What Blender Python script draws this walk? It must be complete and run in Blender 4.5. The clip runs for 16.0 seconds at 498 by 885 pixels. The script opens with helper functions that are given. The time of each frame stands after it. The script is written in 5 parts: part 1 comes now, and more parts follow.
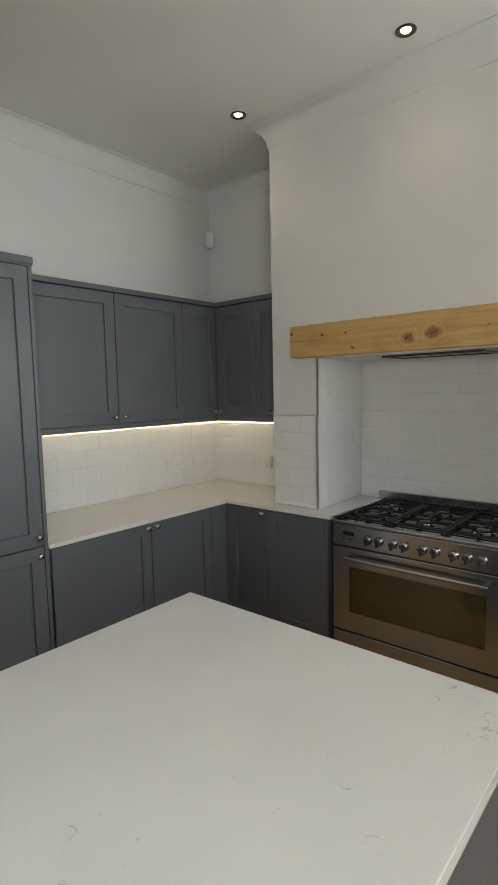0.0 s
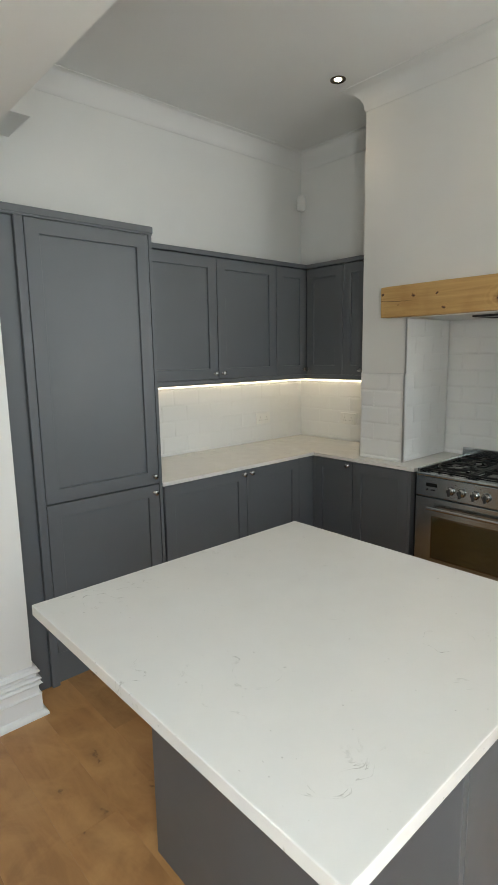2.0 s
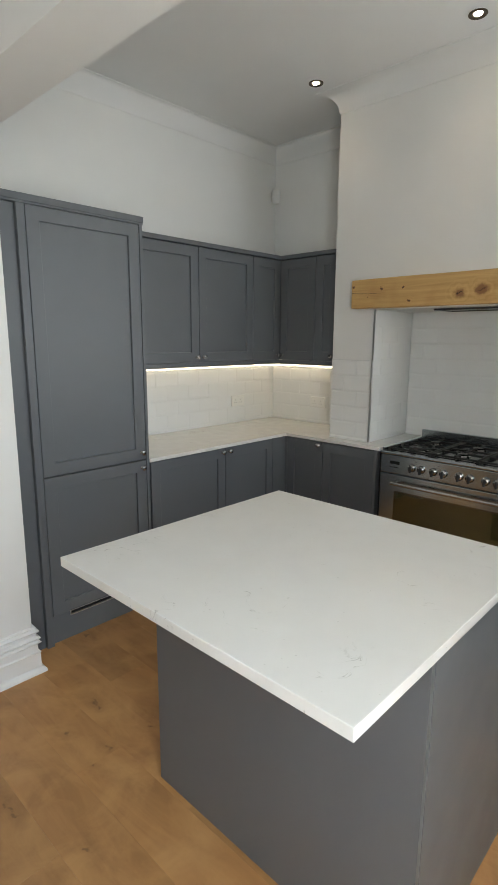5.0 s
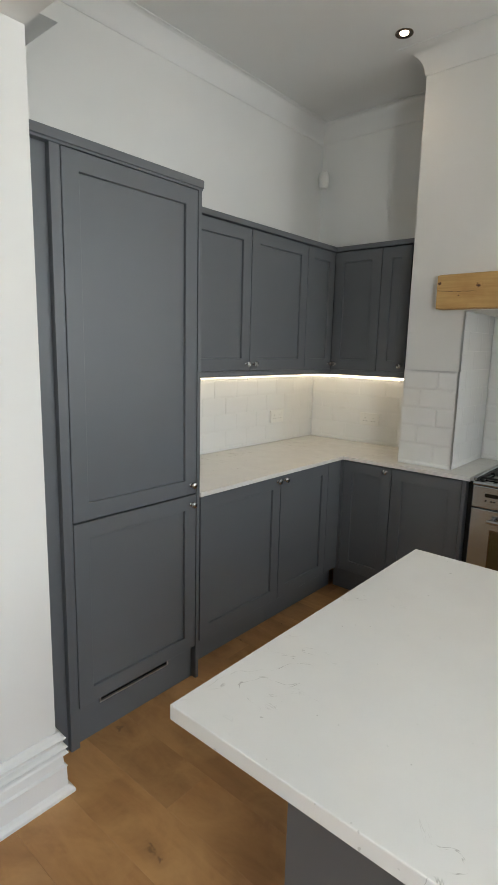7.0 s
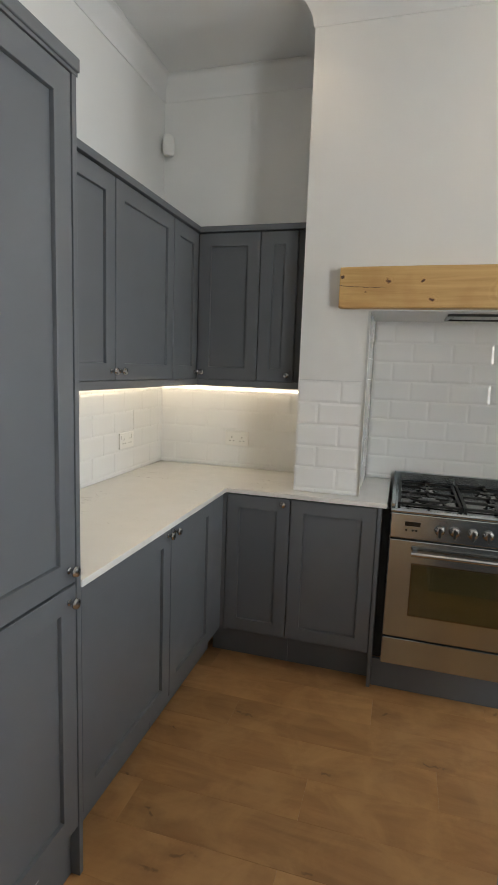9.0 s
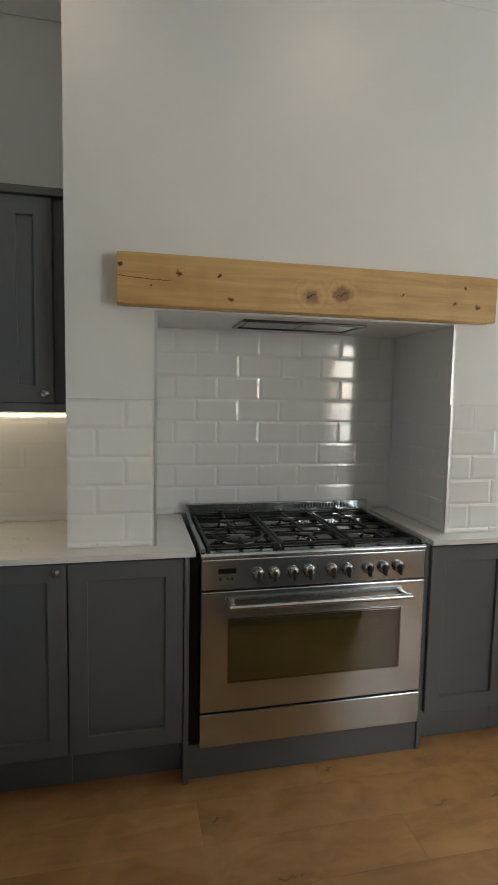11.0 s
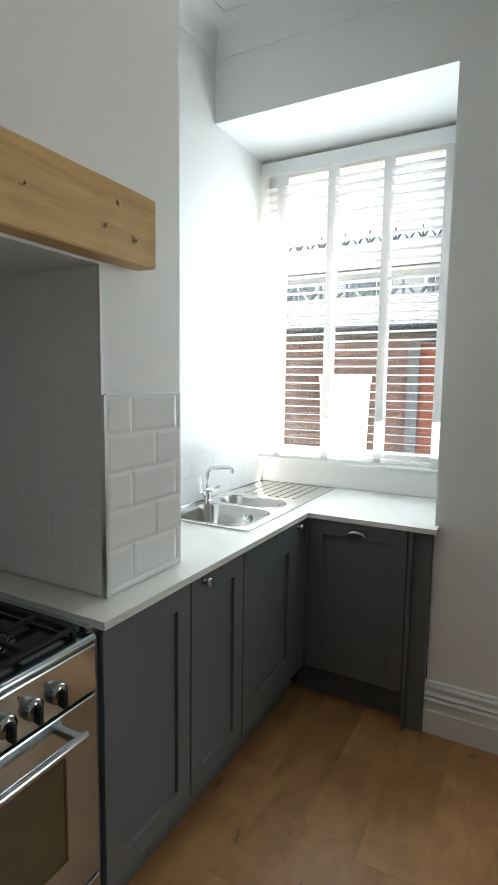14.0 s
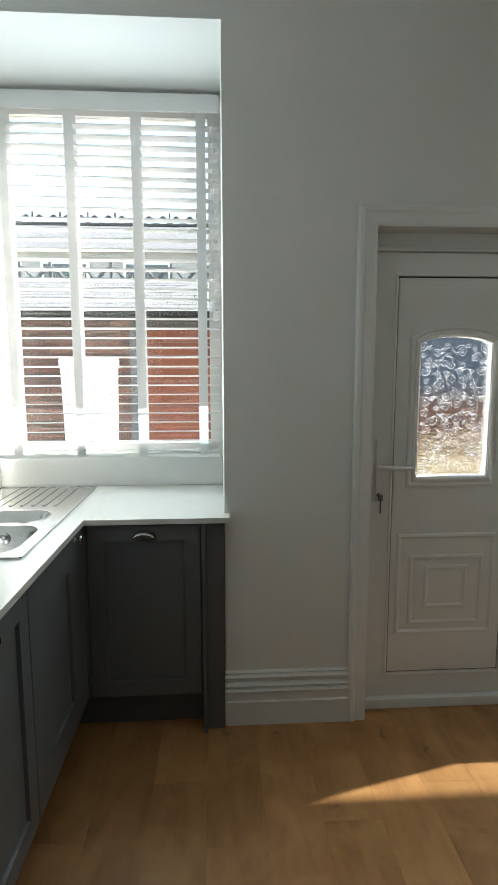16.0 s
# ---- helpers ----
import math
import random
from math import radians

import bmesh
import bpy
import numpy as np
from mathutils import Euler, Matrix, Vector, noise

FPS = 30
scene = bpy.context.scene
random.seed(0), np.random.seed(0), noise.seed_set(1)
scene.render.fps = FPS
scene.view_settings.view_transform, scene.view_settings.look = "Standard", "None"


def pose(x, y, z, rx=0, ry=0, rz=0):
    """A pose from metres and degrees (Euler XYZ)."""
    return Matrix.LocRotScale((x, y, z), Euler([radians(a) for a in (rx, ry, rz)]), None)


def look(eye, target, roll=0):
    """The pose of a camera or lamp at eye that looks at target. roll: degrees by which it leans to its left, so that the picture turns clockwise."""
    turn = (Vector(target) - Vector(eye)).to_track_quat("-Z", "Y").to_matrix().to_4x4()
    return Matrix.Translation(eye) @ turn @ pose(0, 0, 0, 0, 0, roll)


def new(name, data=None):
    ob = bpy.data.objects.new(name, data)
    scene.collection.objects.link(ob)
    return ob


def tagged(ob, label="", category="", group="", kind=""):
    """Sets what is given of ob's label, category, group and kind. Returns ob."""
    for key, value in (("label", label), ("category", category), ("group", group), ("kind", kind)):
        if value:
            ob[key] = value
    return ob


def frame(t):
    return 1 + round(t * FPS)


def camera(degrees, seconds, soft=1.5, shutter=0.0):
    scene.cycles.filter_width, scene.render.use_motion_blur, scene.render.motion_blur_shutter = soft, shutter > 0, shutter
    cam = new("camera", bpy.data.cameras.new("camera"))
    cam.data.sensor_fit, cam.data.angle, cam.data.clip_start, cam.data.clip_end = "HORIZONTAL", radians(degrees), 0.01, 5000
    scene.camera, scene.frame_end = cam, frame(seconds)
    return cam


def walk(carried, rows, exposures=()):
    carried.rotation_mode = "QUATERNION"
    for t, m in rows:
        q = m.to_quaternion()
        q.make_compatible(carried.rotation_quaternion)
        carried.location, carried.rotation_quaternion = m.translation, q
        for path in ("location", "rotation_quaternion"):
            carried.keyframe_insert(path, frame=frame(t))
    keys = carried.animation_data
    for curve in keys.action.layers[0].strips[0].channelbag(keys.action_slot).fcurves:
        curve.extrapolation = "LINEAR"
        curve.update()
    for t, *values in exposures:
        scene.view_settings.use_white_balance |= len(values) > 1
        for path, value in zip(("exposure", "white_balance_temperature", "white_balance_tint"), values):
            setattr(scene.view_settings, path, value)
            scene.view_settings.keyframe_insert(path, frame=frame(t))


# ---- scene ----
cam = camera(50.3, 16.0)
PATH = [
    (0, (0.109, 0.016, 1.604), (-1.179, 1.533, 1.407), -1.3),
    (0.5, (0.113, -0.092, 1.599), (-1.263, 1.345, 1.397), -1.0),
    (1, (0.149, -0.161, 1.6), (-1.305, 1.193, 1.368), -1.2),
    (1.5, (0.166, -0.216, 1.564), (-1.312, 1.103, 1.288), -0.9),
    (2, (0.2, -0.26, 1.577), (-1.268, 1.059, 1.25), -1.0),
    (2.5, (0.33, -0.349, 1.589), (-1.121, 0.98, 1.231), -0.8),
    (3, (0.398, -0.419, 1.59), (-0.977, 0.982, 1.211), 0.0),
    (5.5, (0.168, -0.509, 1.574), (-1.185, 0.913, 1.192), 0.3),
    (6, (-0.019, -0.43, 1.563), (-1.447, 0.918, 1.181), 0.8),
    (6.5, (-0.288, -0.416, 1.568), (-1.665, 0.988, 1.205), 0.8),
    (7, (-0.521, -0.357, 1.542), (-1.803, 1.138, 1.197), 1.4),
    (7.5, (-0.757, -0.225, 1.551), (-1.936, 1.356, 1.222), 1.8),
    (8, (-0.981, -0.14, 1.522), (-1.978, 1.566, 1.213), 2.4),
    (10.5, (-1.649, 0.431, 1.483), (-1.451, 2.407, 1.244), 0.9),
    (11, (-1.632, 0.601, 1.478), (-1.203, 2.545, 1.295), 1.1),
    (11.5, (-1.595, 0.838, 1.507), (-0.98, 2.735, 1.355), 1.1),
    (12, (-1.615, 1.019, 1.499), (-0.724, 2.805, 1.361), 1.2),
    (12.5, (-1.653, 1.235, 1.508), (-0.376, 2.765, 1.335), 0.5),
    (13, (-1.596, 1.374, 1.484), (-0.099, 2.683, 1.271), 1.1),
    (13.5, (-1.446, 1.492, 1.491), (0.179, 2.636, 1.266), 0.8),
    (14, (-1.362, 1.596, 1.48), (0.387, 2.541, 1.261), 0.8),
    (14.5, (-1.344, 1.746, 1.486), (0.545, 2.364, 1.267), 0.4),
    (15, (-1.338, 1.859, 1.492), (0.622, 2.165, 1.243), -0.3),
    (15.5, (-1.302, 1.927, 1.496), (0.676, 2.004, 1.222), 0.1),
    (16, (-1.161, 1.960, 1.455), (0.818, 1.844, 1.200), -0.1),
]
EXPOSURES = [(0.0, 3.43, 7450, 10), (1.5, 3.65, 7400, 9), (3.0, 3.68, 7350, 10), (6.5, 3.70, 7250, 11), (8.0, 4.0, 7400, 12), (10.5, 3.80, 7050, 14), (11.0, 3.50, 7400, 12), (12.0, 3.16, 7350, 11), (13.5, 3.18, 6950, 8), (14.5, 3.32, 6850, 6), (15.5, 3.13, 6850, 4), (16.0, 2.92, 6950, 3)]
walk(cam, [(t, look(eye, target, roll)) for t, eye, target, roll in PATH], EXPOSURES)

# ---------------------------------------------------------------- world and light
SUN_WAY = Vector((-0.249, 1.0, -0.72)).normalized()
world = bpy.data.worlds.new("sky")
scene.world = world
world.use_nodes = True
wn = world.node_tree.nodes
sky = wn.new("ShaderNodeTexSky")
sky.sky_type = "NISHITA"
sky.sun_disc = False
sky.sun_elevation = math.asin(-SUN_WAY.z)
sky.sun_rotation = math.atan2(-SUN_WAY.x, -SUN_WAY.y)
wn["Background"].inputs["Strength"].default_value = 0.09
world.node_tree.links.new(sky.outputs["Color"], wn["Background"].inputs["Color"])

sun = new("sun", bpy.data.lights.new("sun", "SUN"))
sun.data.energy = 4.0
sun.data.angle = radians(0.6)
sun.data.color = (1.0, 0.985, 0.96)
sun.matrix_world = look((6, -6, 12), Vector((6, -6, 12)) + SUN_WAY)


def area(name, eye, target, w, h, power, colour):
    lamp = new(name, bpy.data.lights.new(name, "AREA"))
    lamp.data.shape, lamp.data.size, lamp.data.size_y = "RECTANGLE", w, h
    lamp.data.energy, lamp.data.color = power, colour
    lamp.matrix_world = look(eye, target)
    return lamp


# sky light in the kitchen window; fill lamp in an unseen, added east window
area("kitchen_window_daylight", (1.372, 2.485, 1.80), (0.0, 2.485, 1.75), 0.98, 1.35, 1.9, (0.70, 0.86, 1.0))
area("east_fill_lamp", (0.97, -0.55, 1.55), (-2.0, -0.45, 1.4), 0.9, 1.3, 3.6, (0.76, 0.90, 1.0))


# ---------------------------------------------------------------- materials
class Nodes:
    """A node material under construction."""

    def __init__(self, name, colour, rough=0.5, metal=0.0):
        self.mat = bpy.data.materials.new(name)
        self.mat.use_nodes = True
        self.tree = self.mat.node_tree
        self.b = self.tree.nodes["Principled BSDF"]
        self.b.inputs["Base Color"].default_value = (*colour, 1)
        self.b.inputs["Roughness"].default_value = rough
        self.b.inputs["Metallic"].default_value = metal

    def add(self, kind, **values):
        node = self.tree.nodes.new(kind)
        for key, value in values.items():
            node.inputs[key].default_value = value
        return node

    def link(self, a, b):
        self.tree.links.new(a, b)

    def coords(self, scale=(1, 1, 1), which="Object", random_shift=False):
        tex = self.add("ShaderNodeTexCoord")
        mapping = self.add("ShaderNodeMapping", Scale=scale)
        out = tex.outputs[which]
        if random_shift:
            info = self.add("ShaderNodeObjectInfo")
            mul = self.add("ShaderNodeVectorMath")
            mul.operation = "SCALE"
            mul.inputs[3].default_value = 37.0
            comb = self.add("ShaderNodeCombineXYZ")
            for axis in "XYZ":
                self.link(info.outputs["Random"], comb.inputs[axis])
            self.link(comb.outputs[0], mul.inputs[0])
            plus = self.add("ShaderNodeVectorMath")
            self.link(out, plus.inputs[0])
            self.link(mul.outputs[0], plus.inputs[1])
            out = plus.outputs[0]
        self.link(out, mapping.inputs["Vector"])
        return mapping.outputs[0]

    def noise(self, vector, scale, detail=4.0, rough=0.55, distort=0.0):
        node = self.add("ShaderNodeTexNoise", Scale=scale, Detail=detail, Roughness=rough, Distortion=distort)
        self.link(vector, node.inputs["Vector"])
        return node.outputs[0]

    def ramp(self, value, stops):
        node = self.add("ShaderNodeValToRGB")
        el = node.color_ramp.elements
        while len(el) < len(stops):
            el.new(0.5)
        for e, (at, c) in zip(el, stops):
            e.position, e.color = at, (*c, 1)
        self.link(value, node.inputs[0])
        return node.outputs[0]

    def span(self, value, a, b, c, d):
        node = self.add("ShaderNodeMapRange")
        for key, v in zip(("From Min", "From Max", "To Min", "To Max"), (a, b, c, d)):
            node.inputs[key].default_value = v
        self.link(value, node.inputs[0])
        return node.outputs[0]

    def mix(self, factor, a, b, mode="MIX"):
        node = self.add("ShaderNodeMix")
        node.data_type, node.blend_type = "RGBA", mode
        for sock, v in ((node.inputs[0], factor), (node.inputs[6], a), (node.inputs[7], b)):
            if isinstance(v, (float, int)):
                sock.default_value = v
            elif isinstance(v, tuple):
                sock.default_value = (*v, 1)
            else:
                self.link(v, sock)
        return node.outputs[2]

    def math(self, op, a, b=0.0):
        node = self.add("ShaderNodeMath")
        node.operation = op
        for sock, v in zip(node.inputs, (a, b)):
            if isinstance(v, (float, int)):
                sock.default_value = v
            else:
                self.link(v, sock)
        return node.outputs[0]

    def bump(self, height, strength, distance=0.002):
        node = self.add("ShaderNodeBump", Strength=strength, Distance=distance)
        self.link(height, node.inputs["Height"])
        self.link(node.outputs[0], self.b.inputs["Normal"])

    def colour(self, out):
        self.link(out, self.b.inputs["Base Color"])

    def rough(self, out):
        self.link(out, self.b.inputs["Roughness"])


def paint(name, colour, rough=0.55, grain=0.08, shade=0.05):
    n = Nodes(name, colour, rough)
    v = n.coords()
    big, fine = n.noise(v, 1.3, 3), n.noise(v, 260.0, 2)
    dark = tuple(c * (1 - shade) for c in colour)
    n.colour(n.mix(n.span(big, 0.3, 0.7, 0, 1), dark, colour))
    n.rough(n.span(n.noise(v, 7.0, 3), 0.3, 0.7, rough - 0.03, rough + 0.03))
    n.bump(fine, grain, 0.0006)
    return n.mat


def metal_brushed(name, colour, rough, along="X", strength=0.12):
    n = Nodes(name, colour, rough, 1.0)
    stretch = {"X": (3, 900, 900), "Y": (900, 3, 900), "Z": (900, 900, 3)}[along]
    brush = n.noise(n.coords(stretch), 1.0, 3)
    smear = n.noise(n.coords(), 6.0, 4)
    n.rough(n.math("ADD", n.span(brush, 0.3, 0.7, rough - 0.03, rough + 0.03), n.span(smear, 0.35, 0.7, -0.02, 0.03)))
    n.colour(n.mix(n.span(smear, 0.3, 0.75, 0, 1), colour, tuple(c * 0.95 for c in colour)))
    n.bump(brush, strength, 0.0003)
    return n.mat


def plain(name, colour, rough=0.5, metal=0.0, **more):
    n = Nodes(name, colour, rough, metal)
    for key, value in more.items():
        n.b.inputs[key.replace("_", " ")].default_value = value
    n.rough(n.span(n.noise(n.coords(), 25.0, 4), 0.3, 0.7, max(rough - 0.04, 0.01), rough + 0.04))
    return n.mat


def glowing(name, colour, strength):
    n = Nodes(name, (0.8, 0.8, 0.8), 0.4)
    n.b.inputs["Emission Color"].default_value = (*colour, 1)
    n.b.inputs["Emission Strength"].default_value = strength
    return n.mat


def quartz():
    n = Nodes("white_quartz", (0.78, 0.77, 0.74), 0.19)
    v = n.coords()
    warp = n.noise(v, 3.0, 3, 0.5)
    veil = n.add("ShaderNodeVectorMath")
    n.link(v, veil.inputs[0])
    comb = n.add("ShaderNodeCombineXYZ")
    for axis in "XYZ":
        n.link(n.span(warp, 0.2, 0.8, -0.35, 0.35), comb.inputs[axis])
    n.link(comb.outputs[0], veil.inputs[1])
    line = n.math("ABSOLUTE", n.math("SUBTRACT", n.noise(veil.outputs[0], 3.4, 6, 0.55), 0.5))
    vein = n.span(line, 0.0, 0.006, 1.0, 0.0)
    broken = n.span(n.noise(v, 4.0, 3), 0.52, 0.62, 0.0, 1.0)
    crumb = n.span(n.noise(v, 40.0, 3), 0.46, 0.6, 0.05, 1.0)
    speck = n.span(n.noise(v, 75.0, 1), 0.765, 0.80, 0.0, 0.45)
    marks = n.math("MINIMUM", n.math("ADD", n.math("MULTIPLY", n.math("MULTIPLY", vein, broken), crumb), speck), 0.62)
    cloud = n.mix(n.span(n.noise(v, 9.0, 4), 0.35, 0.7, 0, 1), (0.735, 0.725, 0.695), (0.715, 0.705, 0.675))
    n.colour(n.mix(marks, cloud, (0.34, 0.325, 0.29)))
    n.rough(n.span(n.noise(v, 14.0, 3), 0.3, 0.7, 0.15, 0.24))
    return n.mat


def oak_floor():
    n = Nodes("oak_planks", (0.34, 0.18, 0.08), 0.42)
    v = n.coords((1, 1, 1), "Object", True)
    long = n.add("ShaderNodeMapping", Scale=(1.3, 6.0, 1.0))
    n.link(v, long.inputs["Vector"])
    fine = n.add("ShaderNodeMapping", Scale=(6.0, 170.0, 1.0))
    n.link(v, fine.inputs["Vector"])
    flame = n.noise(long.outputs[0], 1.6, 5, 0.55, 1.4)
    grain = n.noise(fine.outputs[0], 1.0, 4, 0.6)
    patch = n.noise(v, 5.0, 5, 0.6, 0.6)
    base = n.ramp(flame, [(0.25, (0.285, 0.136, 0.049)), (0.5, (0.365, 0.180, 0.068)), (0.78, (0.44, 0.230, 0.092))])
    base = n.mix(n.span(grain, 0.5, 0.85, 0.0, 0.13), base, (0.26, 0.125, 0.048))
    base = n.mix(n.span(patch, 0.42, 0.68, 0.0, 0.75), base, (0.50, 0.275, 0.112))
    knot = n.add("ShaderNodeTexVoronoi", Scale=2.6)
    knot.voronoi_dimensions = "2D"
    squash = n.add("ShaderNodeMapping", Scale=(0.7, 1.5, 1.0))
    n.link(v, squash.inputs["Vector"])
    ragged = n.add("ShaderNodeVectorMath")
    n.link(squash.outputs[0], ragged.inputs[0])
    jig = n.add("ShaderNodeTexNoise", Scale=16.0, Detail=3.0)
    n.link(v, jig.inputs["Vector"])
    small = n.add("ShaderNodeVectorMath")
    small.operation = "SCALE"
    small.inputs[3].default_value = 0.16
    n.link(jig.outputs["Color"], small.inputs[0])
    n.link(small.outputs[0], ragged.inputs[1])
    n.link(ragged.outputs[0], knot.inputs["Vector"])
    knot.inputs["Scale"].default_value = 2.3
    base = n.mix(n.span(knot.outputs["Distance"], 0.02, 0.15, 0.36, 0.0), base, (0.22, 0.10, 0.036))
    n.link(n.mix(n.span(knot.outputs["Distance"], 0.010, 0.036, 0.55, 0.0), base, (0.09, 0.040, 0.016)), n.b.inputs["Base Color"])
    info = n.add("ShaderNodeObjectInfo")
    tone = n.add("ShaderNodeHueSaturation")
    n.link(n.span(info.outputs["Random"], 0, 1, 0.92, 1.18), tone.inputs["Value"])
    n.link(n.b.inputs["Base Color"].links[0].from_socket, tone.inputs["Color"])
    n.colour(tone.outputs[0])
    n.rough(n.span(grain, 0.3, 0.7, 0.36, 0.5))
    n.bump(grain, 0.12, 0.0006)
    return n.mat


def pine():
    """Waxed pine with growth lines that bend round its knots."""
    n = Nodes("waxed_pine", (0.55, 0.33, 0.13), 0.5)
    v = n.coords()
    sep = n.add("ShaderNodeSeparateXYZ")
    n.link(v, sep.inputs[0])
    x, z = sep.outputs["X"], sep.outputs["Z"]
    knots = [(-0.983, 1.846, 0.026), (-0.862, 1.854, 0.027), (-1.472, 1.898, 0.009), (-1.328, 1.898, 0.007), (-1.280, 1.815, 0.010), (-1.567, 1.846, 0.006), (-1.672, 1.913, 0.007), (-0.615, 1.868, 0.007), (-0.345, 1.907, 0.008), (-0.282, 1.839, 0.010), (-0.395, 1.846, 0.007)]
    jig = n.add("ShaderNodeTexNoise", Scale=38.0, Detail=3.0)
    n.link(v, jig.inputs["Vector"])
    apart = n.add("ShaderNodeSeparateXYZ")
    n.link(jig.outputs["Color"], apart.inputs[0])
    xw = n.math("ADD", x, n.span(apart.outputs["X"], 0.25, 0.75, -0.011, 0.011))
    zw = n.math("ADD", z, n.span(apart.outputs["Y"], 0.25, 0.75, -0.011, 0.011))
    zs = n.math("ADD", z, n.span(apart.outputs["Z"], 0.25, 0.75, -0.003, 0.003))
    near = pin = 9.0
    for kx, kz, r in knots:
        dx = n.math("MULTIPLY", n.math("SUBTRACT", xw, kx), 0.8 / r)
        dz = n.math("MULTIPLY", n.math("SUBTRACT", zw, kz), 1.0 / r)
        d = n.math("SQRT", n.math("ADD", n.math("MULTIPLY", dx, dx), n.math("MULTIPLY", dz, dz)))
        near = n.math("MINIMUM", near, d)
        if r < 0.02:
            pin = n.math("MINIMUM", pin, d)
    wob = n.noise(v, 7.0, 3)
    bend = n.span(near, 0.6, 3.2, 1.0, 0.0)
    stretch = n.add("ShaderNodeMapping", Scale=(1.6, 18.0, 34.0))
    n.link(v, stretch.inputs["Vector"])
    grain = n.noise(stretch.outputs[0], 1.0, 5, 0.6, 0.8)
    rings = n.math("SINE", n.math("MULTIPLY", n.math("ADD", near, wob), 7.0))
    lines = n.mix(bend, n.mix(1.0, (0, 0, 0), grain), n.mix(0.5, grain, n.span(rings, -1, 1, 0.25, 0.75)))
    base = n.ramp(lines, [(0.25, (0.46, 0.26, 0.09)), (0.5, (0.60, 0.37, 0.145)), (0.75, (0.69, 0.46, 0.20))])
    stain = n.span(n.noise(v, 5.5, 4), 0.45, 0.75, 0.0, 0.5)
    base = n.mix(stain, base, (0.42, 0.20, 0.06))
    wood = n.mix(n.span(n.math("ADD", near, n.span(wob, 0.3, 0.7, -0.25, 0.25)), 0.7, 1.1, 0.85, 0.0), base, (0.24, 0.095, 0.034))
    wood = n.mix(n.span(pin, 0.35, 0.95, 0.9, 0.0), wood, (0.06, 0.024, 0.011))
    crack = n.math("ABSOLUTE", n.math("SUBTRACT", zs, n.math("SUBTRACT", 1.790, n.math("MULTIPLY", x, 0.05))))
    wood = n.mix(n.math("MULTIPLY", n.span(crack, 0.0006, 0.0022, 0.9, 0.0), n.span(x, -1.53, -1.47, 1.0, 0.0)), wood, (0.04, 0.018, 0.009))
    for kx, kz, r in knots[:2]:
        u = n.math("ABSOLUTE", n.math("SUBTRACT", xw, kx))
        w = n.math("ABSOLUTE", n.math("SUBTRACT", n.math("SUBTRACT", zw, kz), n.math("MULTIPLY", n.math("SUBTRACT", x, kx), 0.25)))
        slit = n.math("MULTIPLY", n.span(w, 0.001, 0.0028, 1.0, 0.0), n.span(u, 0.012, 0.02, 1.0, 0.0))
        wood = n.mix(slit, wood, (0.035, 0.016, 0.008))
    n.colour(wood)
    n.rough(n.span(grain, 0.3, 0.7, 0.42, 0.58))
    n.bump(lines, 0.2, 0.0012)
    return n.mat


def brickish():
    n = Nodes("red_brick", (0.26, 0.09, 0.055), 0.85)
    v = n.coords()
    n.colour(n.mix(n.span(n.noise(v, 18, 4), 0.3, 0.7, 0, 0.6), n.ramp(n.add("ShaderNodeNewGeometry").outputs["Random Per Island"], [(0, (0.085, 0.036, 0.026)), (0.6, (0.14, 0.055, 0.038)), (1, (0.18, 0.082, 0.055))]), (0.09, 0.05, 0.038)))
    n.bump(n.noise(v, 120, 3), 0.4, 0.003)
    return n.mat


def rough_ground(name, a, b, scale):
    n = Nodes(name, a, 0.9)
    v = n.coords()
    n.colour(n.mix(n.span(n.noise(v, scale, 5), 0.3, 0.7, 0, 1), a, b))
    n.bump(n.noise(v, scale * 14, 3), 0.4, 0.004)
    return n.mat


def clear_glass(name, rough=0.0, tint=(1, 1, 1), clear=0.0):
    n = Nodes(name, tint, rough)
    n.b.inputs["Transmission Weight"].default_value = 1.0
    n.b.inputs["IOR"].default_value = 1.45
    if clear:
        out = n.tree.nodes["Material Output"]
        through_it = n.add("ShaderNodeBsdfTransparent")
        both = n.add("ShaderNodeMixShader", Fac=clear)
        n.link(n.b.outputs[0], both.inputs[1])
        n.link(through_it.outputs[0], both.inputs[2])
        n.link(both.outputs[0], out.inputs["Surface"])
    return n.mat


WALL = paint("white_wall_paint", (0.79, 0.785, 0.765), 0.6, 0.1)
CEIL = paint("white_ceiling_paint", (0.78, 0.775, 0.76), 0.7, 0.06)
TRIM = paint("white_gloss_paint", (0.8, 0.8, 0.79), 0.36, 0.04, 0.03)
GREY = paint("slate_grey_cabinet_paint", (0.114, 0.123, 0.134), 0.40, 0.05, 0.06)
GREY.node_tree.nodes["Principled BSDF"].inputs["Specular IOR Level"].default_value = 0.55
GREY_DARK = paint("slate_grey_carcass", (0.085, 0.09, 0.095), 0.5, 0.05, 0.06)
QUARTZ = quartz()
OAK = oak_floor()
PINE = pine()
TILE = plain("white_glazed_ceramic", (0.79, 0.79, 0.78), 0.08)
GROUT = paint("white_grout", (0.79, 0.785, 0.765), 0.8, 0.1)
STEEL = metal_brushed("brushed_stainless_steel", (0.455, 0.50, 0.525), 0.20, "X", 0.03)
SINKSTEEL = metal_brushed("satin_sink_steel", (0.66, 0.65, 0.63), 0.18, "X", 0.02)
DARKSTEEL = metal_brushed("dark_filter_steel", (0.13, 0.13, 0.13), 0.2, "Y", 0.03)
CHROME = plain("polished_chrome", (0.72, 0.72, 0.72), 0.1, 1.0)
